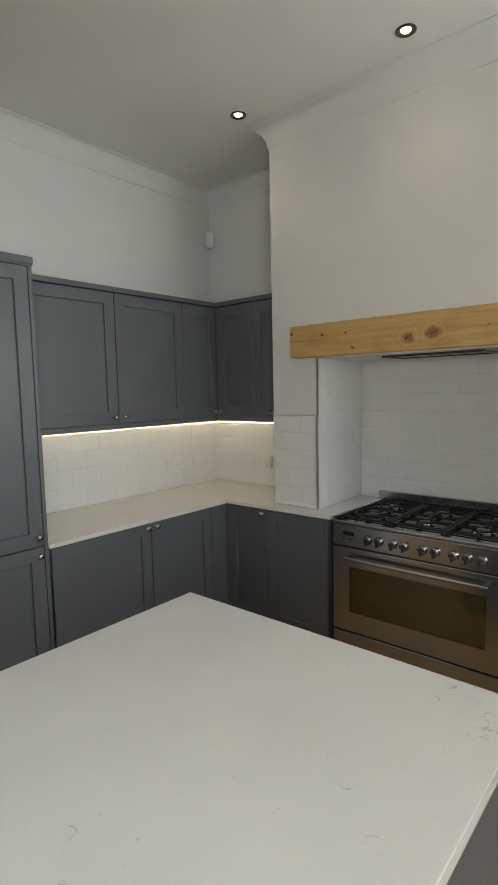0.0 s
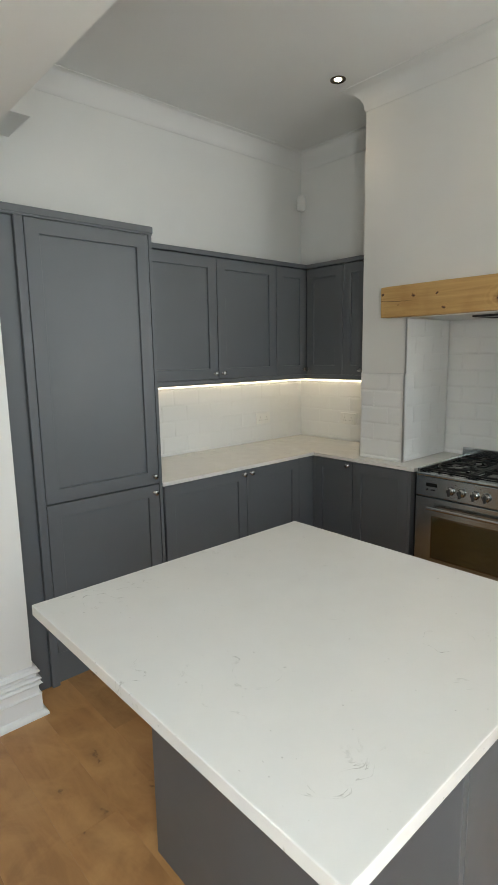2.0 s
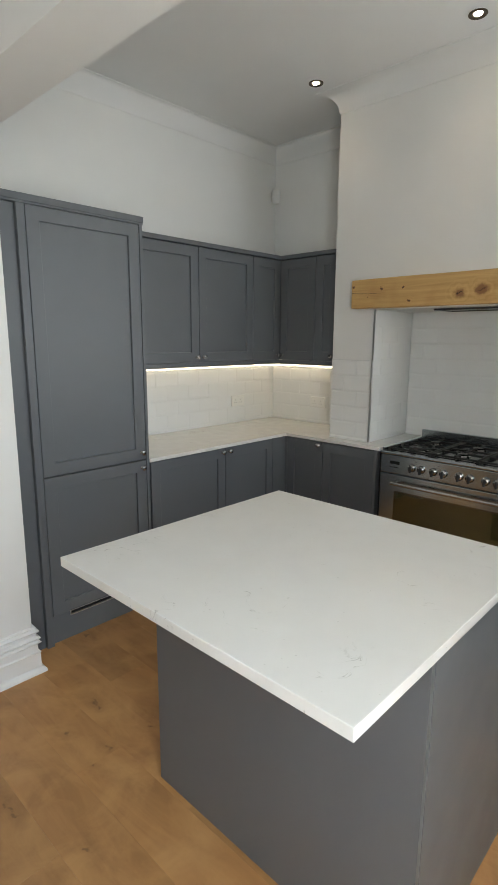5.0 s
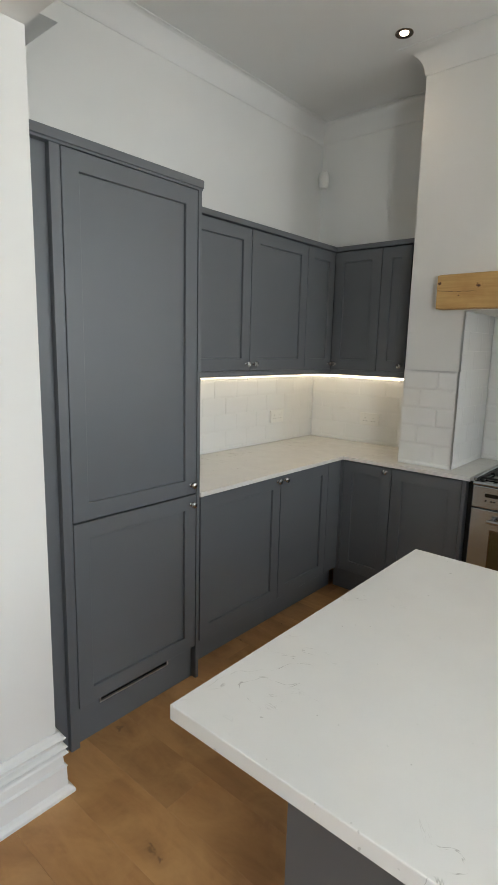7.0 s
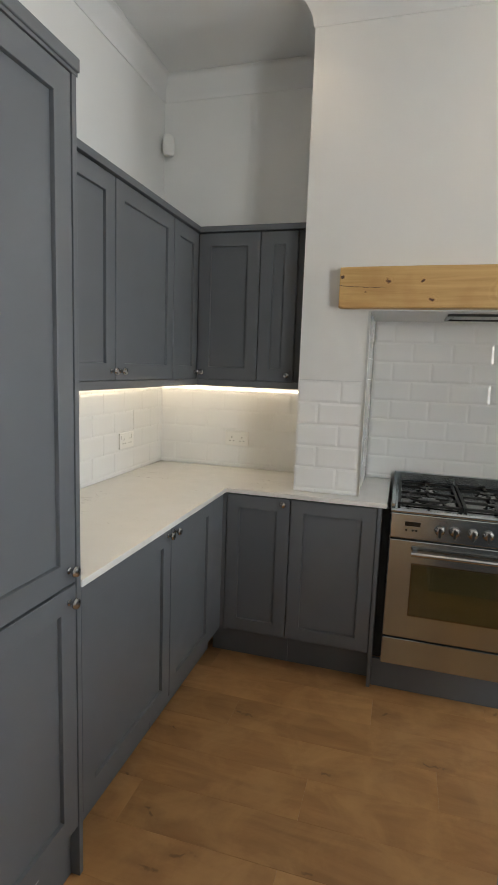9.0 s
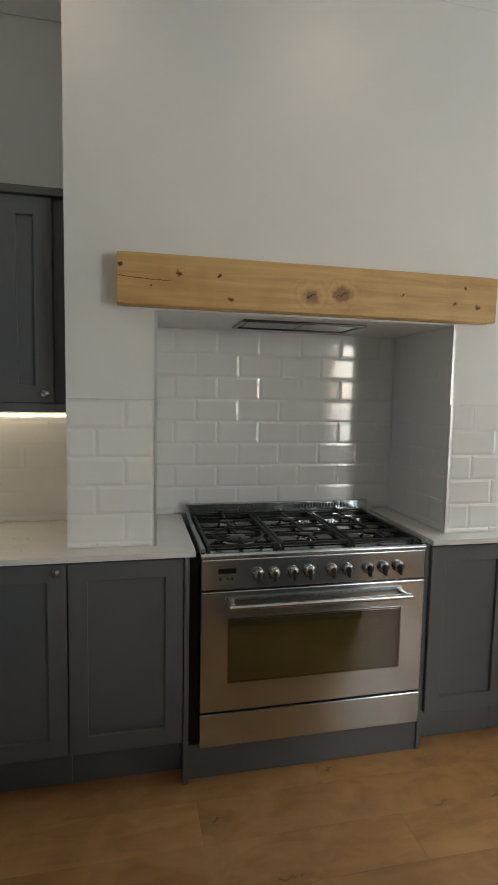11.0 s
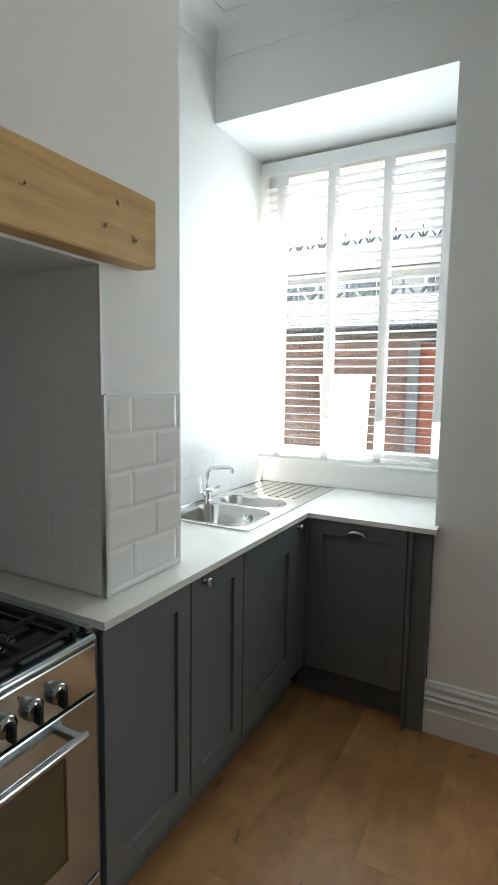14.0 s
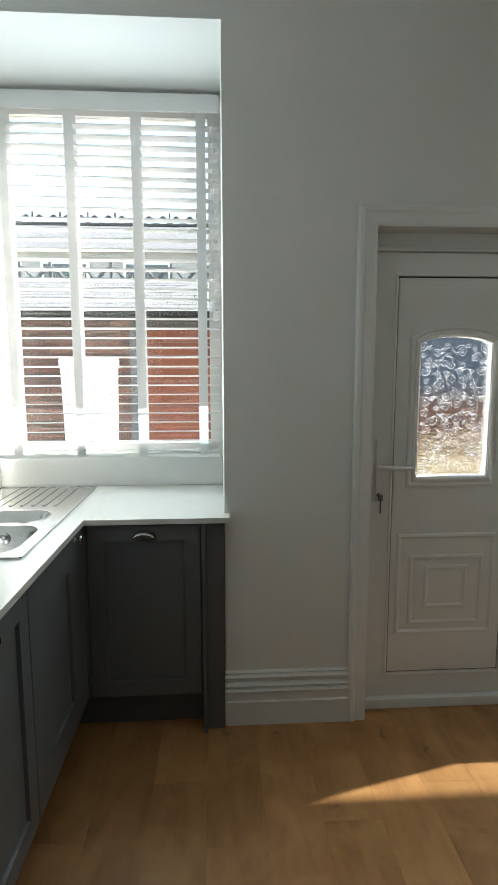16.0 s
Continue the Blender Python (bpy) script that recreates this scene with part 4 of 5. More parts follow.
tp = thing("mixer_tap", (0.787, 2.985, KZ), "chrome swivel mixer tap standing behind the sink", "tap")
bx, by = 0.787, 2.985
part("base", lathe(bmesh.new(), [(0.026, 0.0005), (0.026, 0.006), (0.021, 0.010), (0.021, 0.045), (0.024, 0.050), (0.024, 0.058), (0.012, 0.066)], Matrix.Translation((bx, by, KZ))), CHROME, tp, "", True)
bm = bmesh.new()
pts = [(bx, by, KZ + 0.06), (bx, by, KZ + 0.125)]
pts += [(bx, by - 0.04 * (1 - math.cos(a)), KZ + 0.125 + 0.042 * math.sin(a)) for a in (radians(15 * k) for k in range(1, 7))]
pts += [(bx, by - 0.115, KZ + 0.176), (bx, by - 0.132, KZ + 0.176), (bx, by - 0.139, KZ + 0.170), (bx, by - 0.140, KZ + 0.150)]
tube(bm, pts, 0.0095, 12)
part("spout", bm, CHROME, tp, "", True)
for s in (-1, 1):
    bm = bmesh.new()
    tube(bm, [(bx + s * 0.015, by, KZ + 0.04), (bx + s * 0.048, by, KZ + 0.046)], 0.011, 12)
    tube(bm, [(bx + s * 0.046, by, KZ + 0.046), (bx + s * 0.080, by - 0.02, KZ + 0.062)], 0.007, 10)
    part("lever", bm, CHROME, tp, "", True)

# ---------------------------------------------------------------- small fittings
def socket(m):
    t = thing("wall_socket", m.translation, "white double wall socket on the tiled splashback", "socket", "double sockets")
    part("plate", box(bmesh.new(), -0.073, 0.073, 0.009, 0.019, -0.043, 0.043, 0.003, m), PLASTIC, t)
    for s in (-1, 1):
        part("switch", box(bmesh.new(), s * 0.052 - 0.009, s * 0.052 + 0.009, 0.019, 0.0225, 0.008, 0.030, 0.001, m), PLASTIC, t)
        bm = bmesh.new()
        cx = s * 0.031
        box(bm, cx - 0.003, cx + 0.003, 0.0185, 0.0194, 0.002, 0.012, 0, m)
        for q in (-0.011, 0.011):
            box(bm, cx + q - 0.004, cx + q + 0.004, 0.0185, 0.0194, -0.018, -0.012, 0, m)
        part("pin_holes", bm, HOLE_GREY, t)


socket(facing((WEST, 2.575, 1.088), (0, 1, 0), (1, 0, 0)))
socket(facing((-2.30, NORTH, 1.080), (1, 0, 0), (0, -1, 0)))

t = thing("motion_sensor", (-2.765, 2.995, 2.72), "white plastic alarm motion sensor in the wall corner", "sensor")
m = Matrix.Translation((-2.752, 2.982, 2.67)) @ Matrix.Rotation(radians(45), 4, "Z")
bm = bmesh.new()
prof = [(0.024, 0.0), (0.033, 0.010), (0.035, 0.03), (0.034, 0.085), (0.028, 0.105), (0.015, 0.112)]
rings = [[bm.verts.new(m @ Vector((r * math.cos(a), 0.75 * r * math.sin(a), h))) for a in (2 * math.pi * k / 16 for k in range(16))] for r, h in prof]
for lo, hi in zip(rings, rings[1:]):
    for k in range(16):
        bm.faces.new((lo[k], lo[(k + 1) % 16], hi[(k + 1) % 16], hi[k]))
bm.faces.new(rings[0][::-1]), bm.faces.new(rings[-1])
body = part("housing", bm, PLASTIC, t, "", True)
part("bracket", one(-2.799, -2.765, 2.995, 3.029, 2.70, 2.76, bevel=0.003), PLASTIC, t)

# ---------------------------------------------------------------- window, blind
win = tagged(new("window_1"), "white framed window behind a wooden slatted blind", "window", "", "structure")
win.matrix_basis = Matrix.Translation((1.52, 2.48, 1.055))
WY0, WY1, WZ0, WZ1 = REC_S, NORTH, 1.055, REC_TOP
part("window_frame", solid([(1.50, 1.55, *a) for a in ((WY0, WY1, WZ0, WZ0 + 0.06), (WY0, WY1, WZ1 - 0.07, WZ1), (WY0, WY0 + 0.06, WZ0, WZ1), (WY1 - 0.06, WY1, WZ0, WZ1))]), UPVC, win)
pane = part("pane", one(1.523, 1.529, WY0 + 0.06, WY1 - 0.06, WZ0 + 0.06, WZ1 - 0.07), GLASS, win)
pane.visible_shadow = False
part("window_sill", one(1.551, 1.72, WY0 - 0.05, WY1 + 0.05, 1.0, 1.05, bevel=0.008), RENDER_WALL, win)

bl = thing("venetian_blind", (1.42, 2.48, 1.09), "white wooden venetian blind, slats open, with cloth tapes", "blind")
BX = 1.42
part("valance", one(1.376, 1.386, REC_S + 0.012, NORTH - 0.008, 2.612, 2.688, bevel=0.003), BLIND, bl)
part("headrail", one(1.392, 1.448, REC_S + 0.02, NORTH - 0.02, 2.64, 2.69, bevel=0.002), BLIND, bl)
part("bottom_rail", one(BX - 0.027, BX + 0.027, REC_S + 0.015, NORTH - 0.012, 1.056, 1.074, bevel=0.004), BLIND, bl)
bm = bmesh.new()
half = (NORTH - REC_S - 0.03) / 2
n_w = 6
lo, hi = [], []
for k in range(n_w + 1):
    u = -0.025 + 0.05 * k / n_w
    z = 0.0025 * (1 - (u / 0.025) ** 2)
    lo.append([bm.verts.new((u, s * half, z)) for s in (-1, 1)])
    hi.append([bm.verts.new((u, s * half, z + 0.0028)) for s in (-1, 1)])
for k in range(n_w):
    bm.faces.new((lo[k][0], lo[k][1], lo[k + 1][1], lo[k + 1][0]))
    bm.faces.new((hi[k][0], hi[k + 1][0], hi[k + 1][1], hi[k][1]))
    for s in (0, 1):
        bm.faces.new((lo[k][s], lo[k + 1][s], hi[k + 1][s], hi[k][s]))
bm.faces.new((lo[0][0], hi[0][0], hi[0][1], lo[0][1]))
bm.faces.new((lo[-1][0], lo[-1][1], hi[-1][1], hi[-1][0]))
slat = part("slat", bm, BLIND, bl)
slat.matrix_parent_inverse = bl.matrix_basis.inverted()
ymid = (NORTH + REC_S) / 2
rng = random.Random(8)
PITCH = 0.0445
for k in range(34):
    s = slat if k == 0 else slat.copy()
    if k:
        scene.collection.objects.link(s)
    s.matrix_basis = pose(BX, ymid + rng.uniform(-0.002, 0.002), 1.090 + PITCH * k, rng.uniform(-0.12, 0.12), 4 + rng.uniform(-1.5, 1.5), 0)
for y in (2.905, 2.612, 2.318, 2.028):
    for x in (BX - 0.030, BX + 0.029):
        part("ladder_tape", one(x, x + 0.0012, y - 0.021, y + 0.021, 1.07, 2.645), TAPE, bl)
bm = bmesh.new()
tube(bm, [(1.378, 1.985, 2.61), (1.374, 1.985, 2.2), (1.376, 1.987, 1.78)], 0.0018, 6)
tube(bm, [(1.378, 1.972, 2.61), (1.374, 1.972, 2.2), (1.376, 1.970, 1.74)], 0.0018, 6)
part("pull_cord", bm, TAPE, bl)
bm = bmesh.new()
for y, z in ((1.987, 1.745), (1.970, 1.705)):
    lathe(bm, [(0.004, 0.045), (0.006, 0.04), (0.009, 0.01), (0.007, 0.0), (0.001, -0.001)], Matrix.Translation((1.376, y, z)), 12)
part("cord_weight", bm, BLIND, bl, "", True)

# unseen window, added for fill light and the sun patch on the floor
win = tagged(new("added_window"), "added, unseen window of sun-dimming glass in the adjoining room", "window", "", "structure")
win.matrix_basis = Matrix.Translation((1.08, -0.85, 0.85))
part("window_frame", solid([(1.055, 1.095, *a) for a in ((FILL_WIN_S, FILL_WIN_N, 0.85, 0.90), (FILL_WIN_S, FILL_WIN_N, 2.56, 2.60), (FILL_WIN_S, FILL_WIN_S + 0.05, 0.85, 2.60), (FILL_WIN_N - 0.05, FILL_WIN_N, 0.85, 2.60))]), UPVC, win)
part("pane", one(1.073, 1.078, FILL_WIN_S + 0.05, FILL_WIN_N - 0.05, 0.90, 2.56), SUN_DIMMING_GLASS, win)

# ---------------------------------------------------------------- back door
dr = tagged(new("door_1"), "closed white panelled back door with patterned glass", "door", "", "structure")
dr.matrix_basis = Matrix.Translation((1.0, 1.0, 0))
DX = 0.978
LY0, LY1, LZ0, LZ1 = DOOR_S + 0.002, DOOR_N - 0.002, 0.05, 1.932
PY0, PY1, PZ0, PZ1 = LY0 + 0.098, LY1 - 0.112, 0.155, 1.842
bm = bmesh.new()
for a in ((LY0, LY1, LZ0, PZ0), (LY0, LY1, PZ1, LZ1), (LY0, PY0, PZ0, PZ1), (PY1, LY1, PZ0, PZ1)):
    box(bm, DX, DX + 0.06, *a)
for a in ((PY0 - 0.012, PY1 + 0.012, PZ0 - 0.012, PZ0), (PY0 - 0.012, PY1 + 0.012, PZ1, PZ1 + 0.012), (PY0 - 0.012, PY0, PZ0, PZ1), (PY1, PY1 + 0.012, PZ0, PZ1)):
    box(bm, DX - 0.006, DX + 0.001, *a, 0.003)
sash = part("sash", bm, UPVC, dr)
part("threshold", one(0.955, 1.05, LY0, LY1, 0.001, 0.046, bevel=0.003), UPVC, dr)
bm = bmesh.new()
box(bm, 0.985, 1.05, LY0, LY1, 1.936, DOOR_TOP - 0.001)
box(bm, 0.968, 0.984, LY0, LY1, 1.936, 1.950, 0.003)
part("head_liner", bm, TRIM, dr)
part("gasket", solid([(DX + 0.010, DX + 0.05, *a) for a in ((PY0, PY1, PZ0, PZ0 + 0.012), (PY0, PY1, PZ1 - 0.012, PZ1), (PY0, PY0 + 0.012, PZ0, PZ1), (PY1 - 0.012, PY1, PZ0, PZ1))]), BLACK, dr, "thin black gasket")
GY0, GY1, GZ0, GZ1, RISE = 0.830, 1.133, 1.028, 1.606, 0.045
# panel with an arched opening
bm = bmesh.new()
def arch(y):
    u = (y - (GY0 + GY1) / 2) / ((GY1 - GY0) / 2)
    return GZ1 - RISE + RISE * math.sqrt(max(0.0, 1 - 0.86 * u * u)) - RISE * 0.0
Y0, Y1, Z0, Z1 = PY0 + 0.006, PY1 - 0.006, PZ0 + 0.006, PZ1 - 0.006
x0, x1 = DX + 0.004, DX + 0.045
box(bm, x0, x1, Y0, Y1, Z0, GZ0)
box(bm, x0, x1, Y0, GY0, GZ0, Z1)
box(bm, x0, x1, GY1, Y1, GZ0, Z1)
n_a = 14
for k in range(n_a):
    ya, yb = GY0 + (GY1 - GY0) * k / n_a, GY0 + (GY1 - GY0) * (k + 1) / n_a
    vs = [bm.verts.new((x, y, z)) for x in (x0, x1) for y, z in ((ya, arch(ya)), (yb, arch(yb)), (yb, Z1), (ya, Z1))]
    for f in ((0, 1, 2, 3), (7, 6, 5, 4), (0, 4, 5, 1), (2, 6, 7, 3)):
        bm.faces.new([vs[i] for i in f])
leaf = part("panel", bm, UPVC, dr)
# mouldings round glass and lower panel
def loop_mould(bm, pts, profile):
    """Sweeps (inset, depth) round a closed loop of (y, z)."""
    n = len(pts)
    rings = []
    for k, (y, z) in enumerate(pts):
        a, b = Vector(pts[k - 1]), Vector(pts[(k + 1) % n])
        p = Vector((y, z))
        d0, d1 = (p - a).normalized(), (b - p).normalized()
        nrm = Vector((-(d0.y + d1.y), d0.x + d1.x))
        nrm = nrm.normalized() / max(0.5, math.cos(d0.angle(d1) / 2))
        rings.append([bm.verts.new((DX + 0.004 - dep, y + nrm.x * ins, z + nrm.y * ins)) for ins, dep in profile])
    for k in range(n):
        a, b = rings[k], rings[(k + 1) % n]
        for j in range(len(profile) - 1):
            bm.faces.new((a[j], b[j], b[j + 1], a[j + 1]))
MOULD = [(0.0, -0.006), (0.0, 0.006), (-0.008, 0.012), (-0.018, 0.010), (-0.024, 0.004), (-0.034, 0.009), (-0.042, 0.008), (-0.046, -0.002)]
ga = [(GY0 + (GY1 - GY0) * k / n_a, arch(GY0 + (GY1 - GY0) * k / n_a)) for k in range(n_a + 1)]
glass_loop = [(GY0, GZ0), (GY1, GZ0)] + ga[::-1]
bm = bmesh.new()
loop_mould(bm, glass_loop, MOULD)
part("glazing_bead", bm, UPVC, dr)
bm = bmesh.new()
for y0, y1, z0, z1 in ((0.770, 1.208, 0.330, 0.784), (0.822, 1.152, 0.372, 0.690), (0.889, 1.086, 0.446, 0.644)):
    loop_mould(bm, [(y0, z0), (y1, z0), (y1, z1), (y0, z1)], [(0.0, -0.004), (0.006, 0.007), (0.015, 0.008), (0.022, 0.002), (0.024, -0.004)])
part("lower_panel_moulding", bm, UPVC, dr)
bm = bmesh.new()
box(bm, DX + 0.014, DX + 0.019, GY0 - 0.008, GY1 + 0.008, GZ0 - 0.008, GZ1 + 0.006)
pane = part("pane", bm, PATTERN_GLASS, dr, "patterned obscure glass")
# scrolled relief on the glass
bm = bmesh.new()
rng = random.Random(11)
spots = []
tries = 0
while len(spots) < 110 and tries < 9000:
    tries += 1
    y, z, r = rng.uniform(GY0 + 0.012, GY1 - 0.012), rng.uniform(GZ0 + 0.012, GZ1 - 0.035), rng.uniform(0.010, 0.028)
    if all(math.hypot(y - a, z - b) > 0.78 * (r + c) for a, b, c in spots):
        spots.append((y, z, r))
for y, z, r in spots:
    a0, s = rng.uniform(0, 6.28), rng.choice((-1, 1))
    turns = rng.uniform(1.3, 2.1)
    pts = []
    for k in range(22):
        f = k / 21
        rr, a = r * (1.0 - 0.86 * f), a0 + s * f * turns * 6.28
        pts.append((DX + 0.0135, min(max(y + rr * math.cos(a), GY0 + 0.003), GY1 - 0.003), min(max(z + rr * math.sin(a), GZ0 + 0.003), GZ1 - 0.02)))
    tube(bm, pts, 0.0016, 6)
for k in range(26):
    y, z, a = rng.uniform(GY0 + 0.03, GY1 - 0.03), rng.uniform(GZ0 + 0.03, GZ1 - 0.06), rng.uniform(0, 6.28)
    pts = [(DX + 0.0135, min(max(y + 0.06 * f * math.cos(a + 1.6 * f), GY0 + 0.003), GY1 - 0.003), min(max(z + 0.06 * f * math.sin(a + 1.6 * f), GZ0 + 0.003), GZ1 - 0.02)) for f in (j / 9 - 0.5 for j in range(10))]
    tube(bm, pts, 0.0016, 6)
relief = part("glass_relief", bm, PATTERN_GLASS, dr, "scrolled raised lines in the glass", True)
bm = bmesh.new()
hy, hz = LY1 - 0.052, 1.075
box(bm, DX - 0.010, DX + 0.001, hy - 0.014, hy + 0.014, 0.930, 1.190, 0.005)
hd = part("handle_plate", bm, UPVC, dr)
bm = bmesh.new()
tube(bm, [(DX - 0.008, hy, hz), (DX - 0.045, hy, hz), (DX - 0.052, hy - 0.012, hz), (DX - 0.052, hy - 0.05, hz - 0.001), (DX - 0.050, hy - 0.125, hz - 0.004)], 0.0085, 10)
part("lever", bm, UPVC, hd, "white lever handle", True)
bm = bmesh.new()
lathe(bm, [(0.009, 0), (0.009, 0.012), (0.002, 0.013)], Matrix.Translation((DX - 0.010, hy, 0.955)) @ Matrix.Rotation(radians(-90), 4, "Y"), 12)
part("lock_barrel", bm, PEWTER, hd)
bm = bmesh.new()
box(bm, DX - 0.038, DX - 0.022, hy - 0.001, hy + 0.001, 0.948, 0.962)
box(bm, DX - 0.040, DX - 0.036, hy - 0.010, hy + 0.010, 0.935, 0.962, 0.001)
box(bm, DX - 0.039, DX - 0.037, hy - 0.004, hy + 0.002, 0.885, 0.940)
part("key", bm, PEWTER, hd, "door key in the lock")

# ---------------------------------------------------------------- outside
structure("ground", one(1.61, 60, -40, 45, -0.40, -0.12), PAVING, "pale concrete back yard", "ground")
ob = thing("outbuilding", (5.2, 3, -0.12), "brick outbuilding with slate roof across the yard", "building")
bm = bmesh.new()
box(bm, 5.03, 5.25, 2.95, 9.5, -0.12, 2.10)
box(bm, 5.03, 5.25, 0.75, 1.35, -0.12, 2.10)
box(bm, 5.03, 5.25, -9.0, 0.75, -0.12, 1.18)
box(bm, 5.03, 5.25, 1.35, 2.95, 1.98, 2.10)
part("mortar", bm, MORTAR, ob)
verts, faces = [], []
def brick_rows(y0, y1, top=2.10):
    row = 0
    z = -0.11
    while z + 0.065 < top:
        y = y0 - (0.1125 if row % 2 else 0.0)
        while y < y1:
            a, b = max(y, y0), min(y + 0.215, y1)
            if b - a > 0.03:
                i = len(verts)
                verts.extend([(x, q, w) for x in (5.022, 5.04) for q in (a, b) for w in (z, z + 0.065)])
                faces.extend([(i, i + 1, i + 3, i + 2), (i, i + 4, i + 5, i + 1), (i + 2, i + 3, i + 7, i + 6), (i, i + 2, i + 6, i + 4), (i + 1, i + 5, i + 7, i + 3)])
            y += 0.225
        z += 0.075
        row += 1
brick_rows(2.95, 7.5)
brick_rows(0.75, 1.35)
brick_rows(-4.0, 0.75, 1.18)
mesh = bpy.data.meshes.new("brickwork")
mesh.from_pydata(verts, [], faces)
mesh.materials.append(RED_BRICK)
bw = new("brickwork", mesh)
hang(bw, ob)
bw["kind"] = "stuff"
for k in range(14):
    part("board", one(5.06, 5.09, 1.40, 2.82, -0.1 + 0.148 * k, 0.044 + 0.148 * k, bevel=0.003), RED_TIMBER, ob, "red stained board")
part("frame_post", one(5.0, 5.09, 2.82, 2.95, -0.12, 1.98, bevel=0.004), SLATE, ob, "grey painted door post")
part("gutter", tube(bmesh.new(), [(4.93, 0.7, 2.13), (4.93, 9.5, 2.13)], 0.05, 10), BLACK, ob, "black gutter")
bm = bmesh.new()
rng = random.Random(3)
for r in range(11):
    x0 = 4.9 + 0.24 * r
    z0 = 2.17 + 0.068 * r
    y = 0.6 + (0.15 if r % 2 else 0)
    while y < 9:
        vs = [bm.verts.new(p) for p in ((x0, y, z0 + 0.018 + rng.uniform(0, 0.006)), (x0, y + 0.29, z0 + 0.018), (x0 + 0.27, y + 0.29, z0 + 0.092), (x0 + 0.27, y, z0 + 0.092), (x0, y, z0), (x0, y + 0.29, z0), (x0 + 0.27, y + 0.29, z0 + 0.074), (x0 + 0.27, y, z0 + 0.074))]
        for f in ((0, 1, 2, 3), (7, 6, 5, 4), (0, 4, 5, 1), (3, 2, 6, 7), (0, 3, 7, 4), (1, 5, 6, 2)):
            bm.faces.new([vs[i] for i in f])
        y += 0.3
roof = part("roof", bm, SLATE, ob)
bm = bmesh.new()
for k in range(18):
    y = 0.6 + 0.47 * k
    tube(bm, [(7.6, y + 0.40 * j / 10, 2.96 + 0.16 * math.sin(math.pi * j / 10)) for j in range(11)], 0.03, 6)
    box(bm, 7.57, 7.63, y + 0.18, y + 0.22, 2.94, 3.2)
box(bm, 7.5, 7.7, 0.6, 9.2, 2.88, 2.95)
part("ridge_crest", bm, SLATE, ob, "scalloped ridge crest")
hs = thing("terraced_house", (14, 3, -0.12), "pale rendered terraced house behind the outbuilding", "house")
part("wall", one(14, 22, -1.0, 22, -0.12, 4.75), RENDER_WALL, hs)
bm = bmesh.new()
vs = [bm.verts.new(p) for p in ((13.7, -1.2, 4.76), (13.7, 22.3, 4.76), (18, 22.3, 6.5), (18, -1.2, 6.5), (22.3, -1.2, 4.76), (22.3, 22.3, 4.76))]
for f in ((0, 1, 2, 3), (3, 2, 5, 4), (0, 3, 4), (1, 5, 2), (0, 4, 5, 1)):
    bm.faces.new([vs[i] for i in f])
part("roof", bm, SLATE, hs)
bm = bmesh.new()
box(bm, 17.9, 18.1, -1.2, 22.3, 6.48, 6.56)
for k in range(50):
    y = -1.0 + 0.46 * k
    tube(bm, [(18, y + 0.36 * j / 8, 6.58 + 0.22 * math.sin(math.pi * j / 8)) for j in range(9)], 0.045, 6)
    if k % 2:
        box(bm, 17.95, 18.05, y + 0.38, y + 0.44, 6.55, 7.0)
part("ridge_crest", bm, MORTAR, hs, "dark pierced ridge crest")
# added house; its blue-grey puts the sky colour behind the door glass
nh = thing("added_blue_house", (14, -8, -0.12), "added house shape, blue-grey in place of sky behind the door glass", "house")
part("wall", one(14, 22, -16, -1.6, -0.12, 5.6), SKY_BLUE, nh)
bm = bmesh.new()
vs = [bm.verts.new(p) for p in ((13.7, -16.3, 5.61), (13.7, -1.5, 5.61), (18, -1.5, 8.4), (18, -16.3, 8.4), (22.3, -16.3, 5.61), (22.3, -1.5, 5.61))]
for f in ((0, 1, 2, 3), (3, 2, 5, 4), (0, 3, 4), (1, 5, 2), (0, 4, 5, 1)):
    bm.faces.new([vs[i] for i in f])
part("roof", bm, SLATE, nh)
for y in (1.0, 3.2, 5.4, 7.6, 9.8):
    w = part("window", one(13.93, 13.99, y, y + 1.3, 3.3, 4.5, bevel=0.01), UPVC, hs)
    part("pane", one(13.915, 13.928, y + 0.08, y + 1.22, 3.38, 4.42), OVEN_GLASS, w, "dark window glass")
# block added for the cream that sunlit ground gives low in the glass
rb = thing("added_cream_block", (4.4, -1.6, -0.12), "added block that gives the sunlit cream low in the door glass", "planter")
part("block_body", one(3.7, 5.015, -4.0, 0.6, -0.12, 0.50, bevel=0.02), CREAM_BLOCK, rb)
tb = thing("white_tub", (1.95, 2.66, -0.12), "white plastic tub standing outside the window", "tub")
part("stand", one(1.78, 2.12, 2.44, 2.92, -0.12, 0.85, bevel=0.01), RENDER_WALL, tb)
bm = bmesh.new()
rings = []
for s, z in ((0.88, 0.852), (0.9, 0.86), (1.0, 1.50), (1.04, 1.505), (1.04, 1.535), (0.99, 1.55)):
    rings.append([bm.verts.new((x, y, z)) for x, y in round_rect(1.95 - 0.07 * s, 1.95 + 0.07 * s, 2.690 - 0.155 * s, 2.690 + 0.155 * s, 0.04)])
for a, b in zip(rings, rings[1:]):
    for k in range(len(a)):
        bm.faces.new((a[k], a[(k + 1) % len(a)], b[(k + 1) % len(a)], b[k]))
bm.faces.new(rings[0]), bm.faces.new(rings[-1])
part("tub", bm, PLASTIC, tb, "", True)

# ---------------------------------------------------------------- tiles
tile_meshes = {}


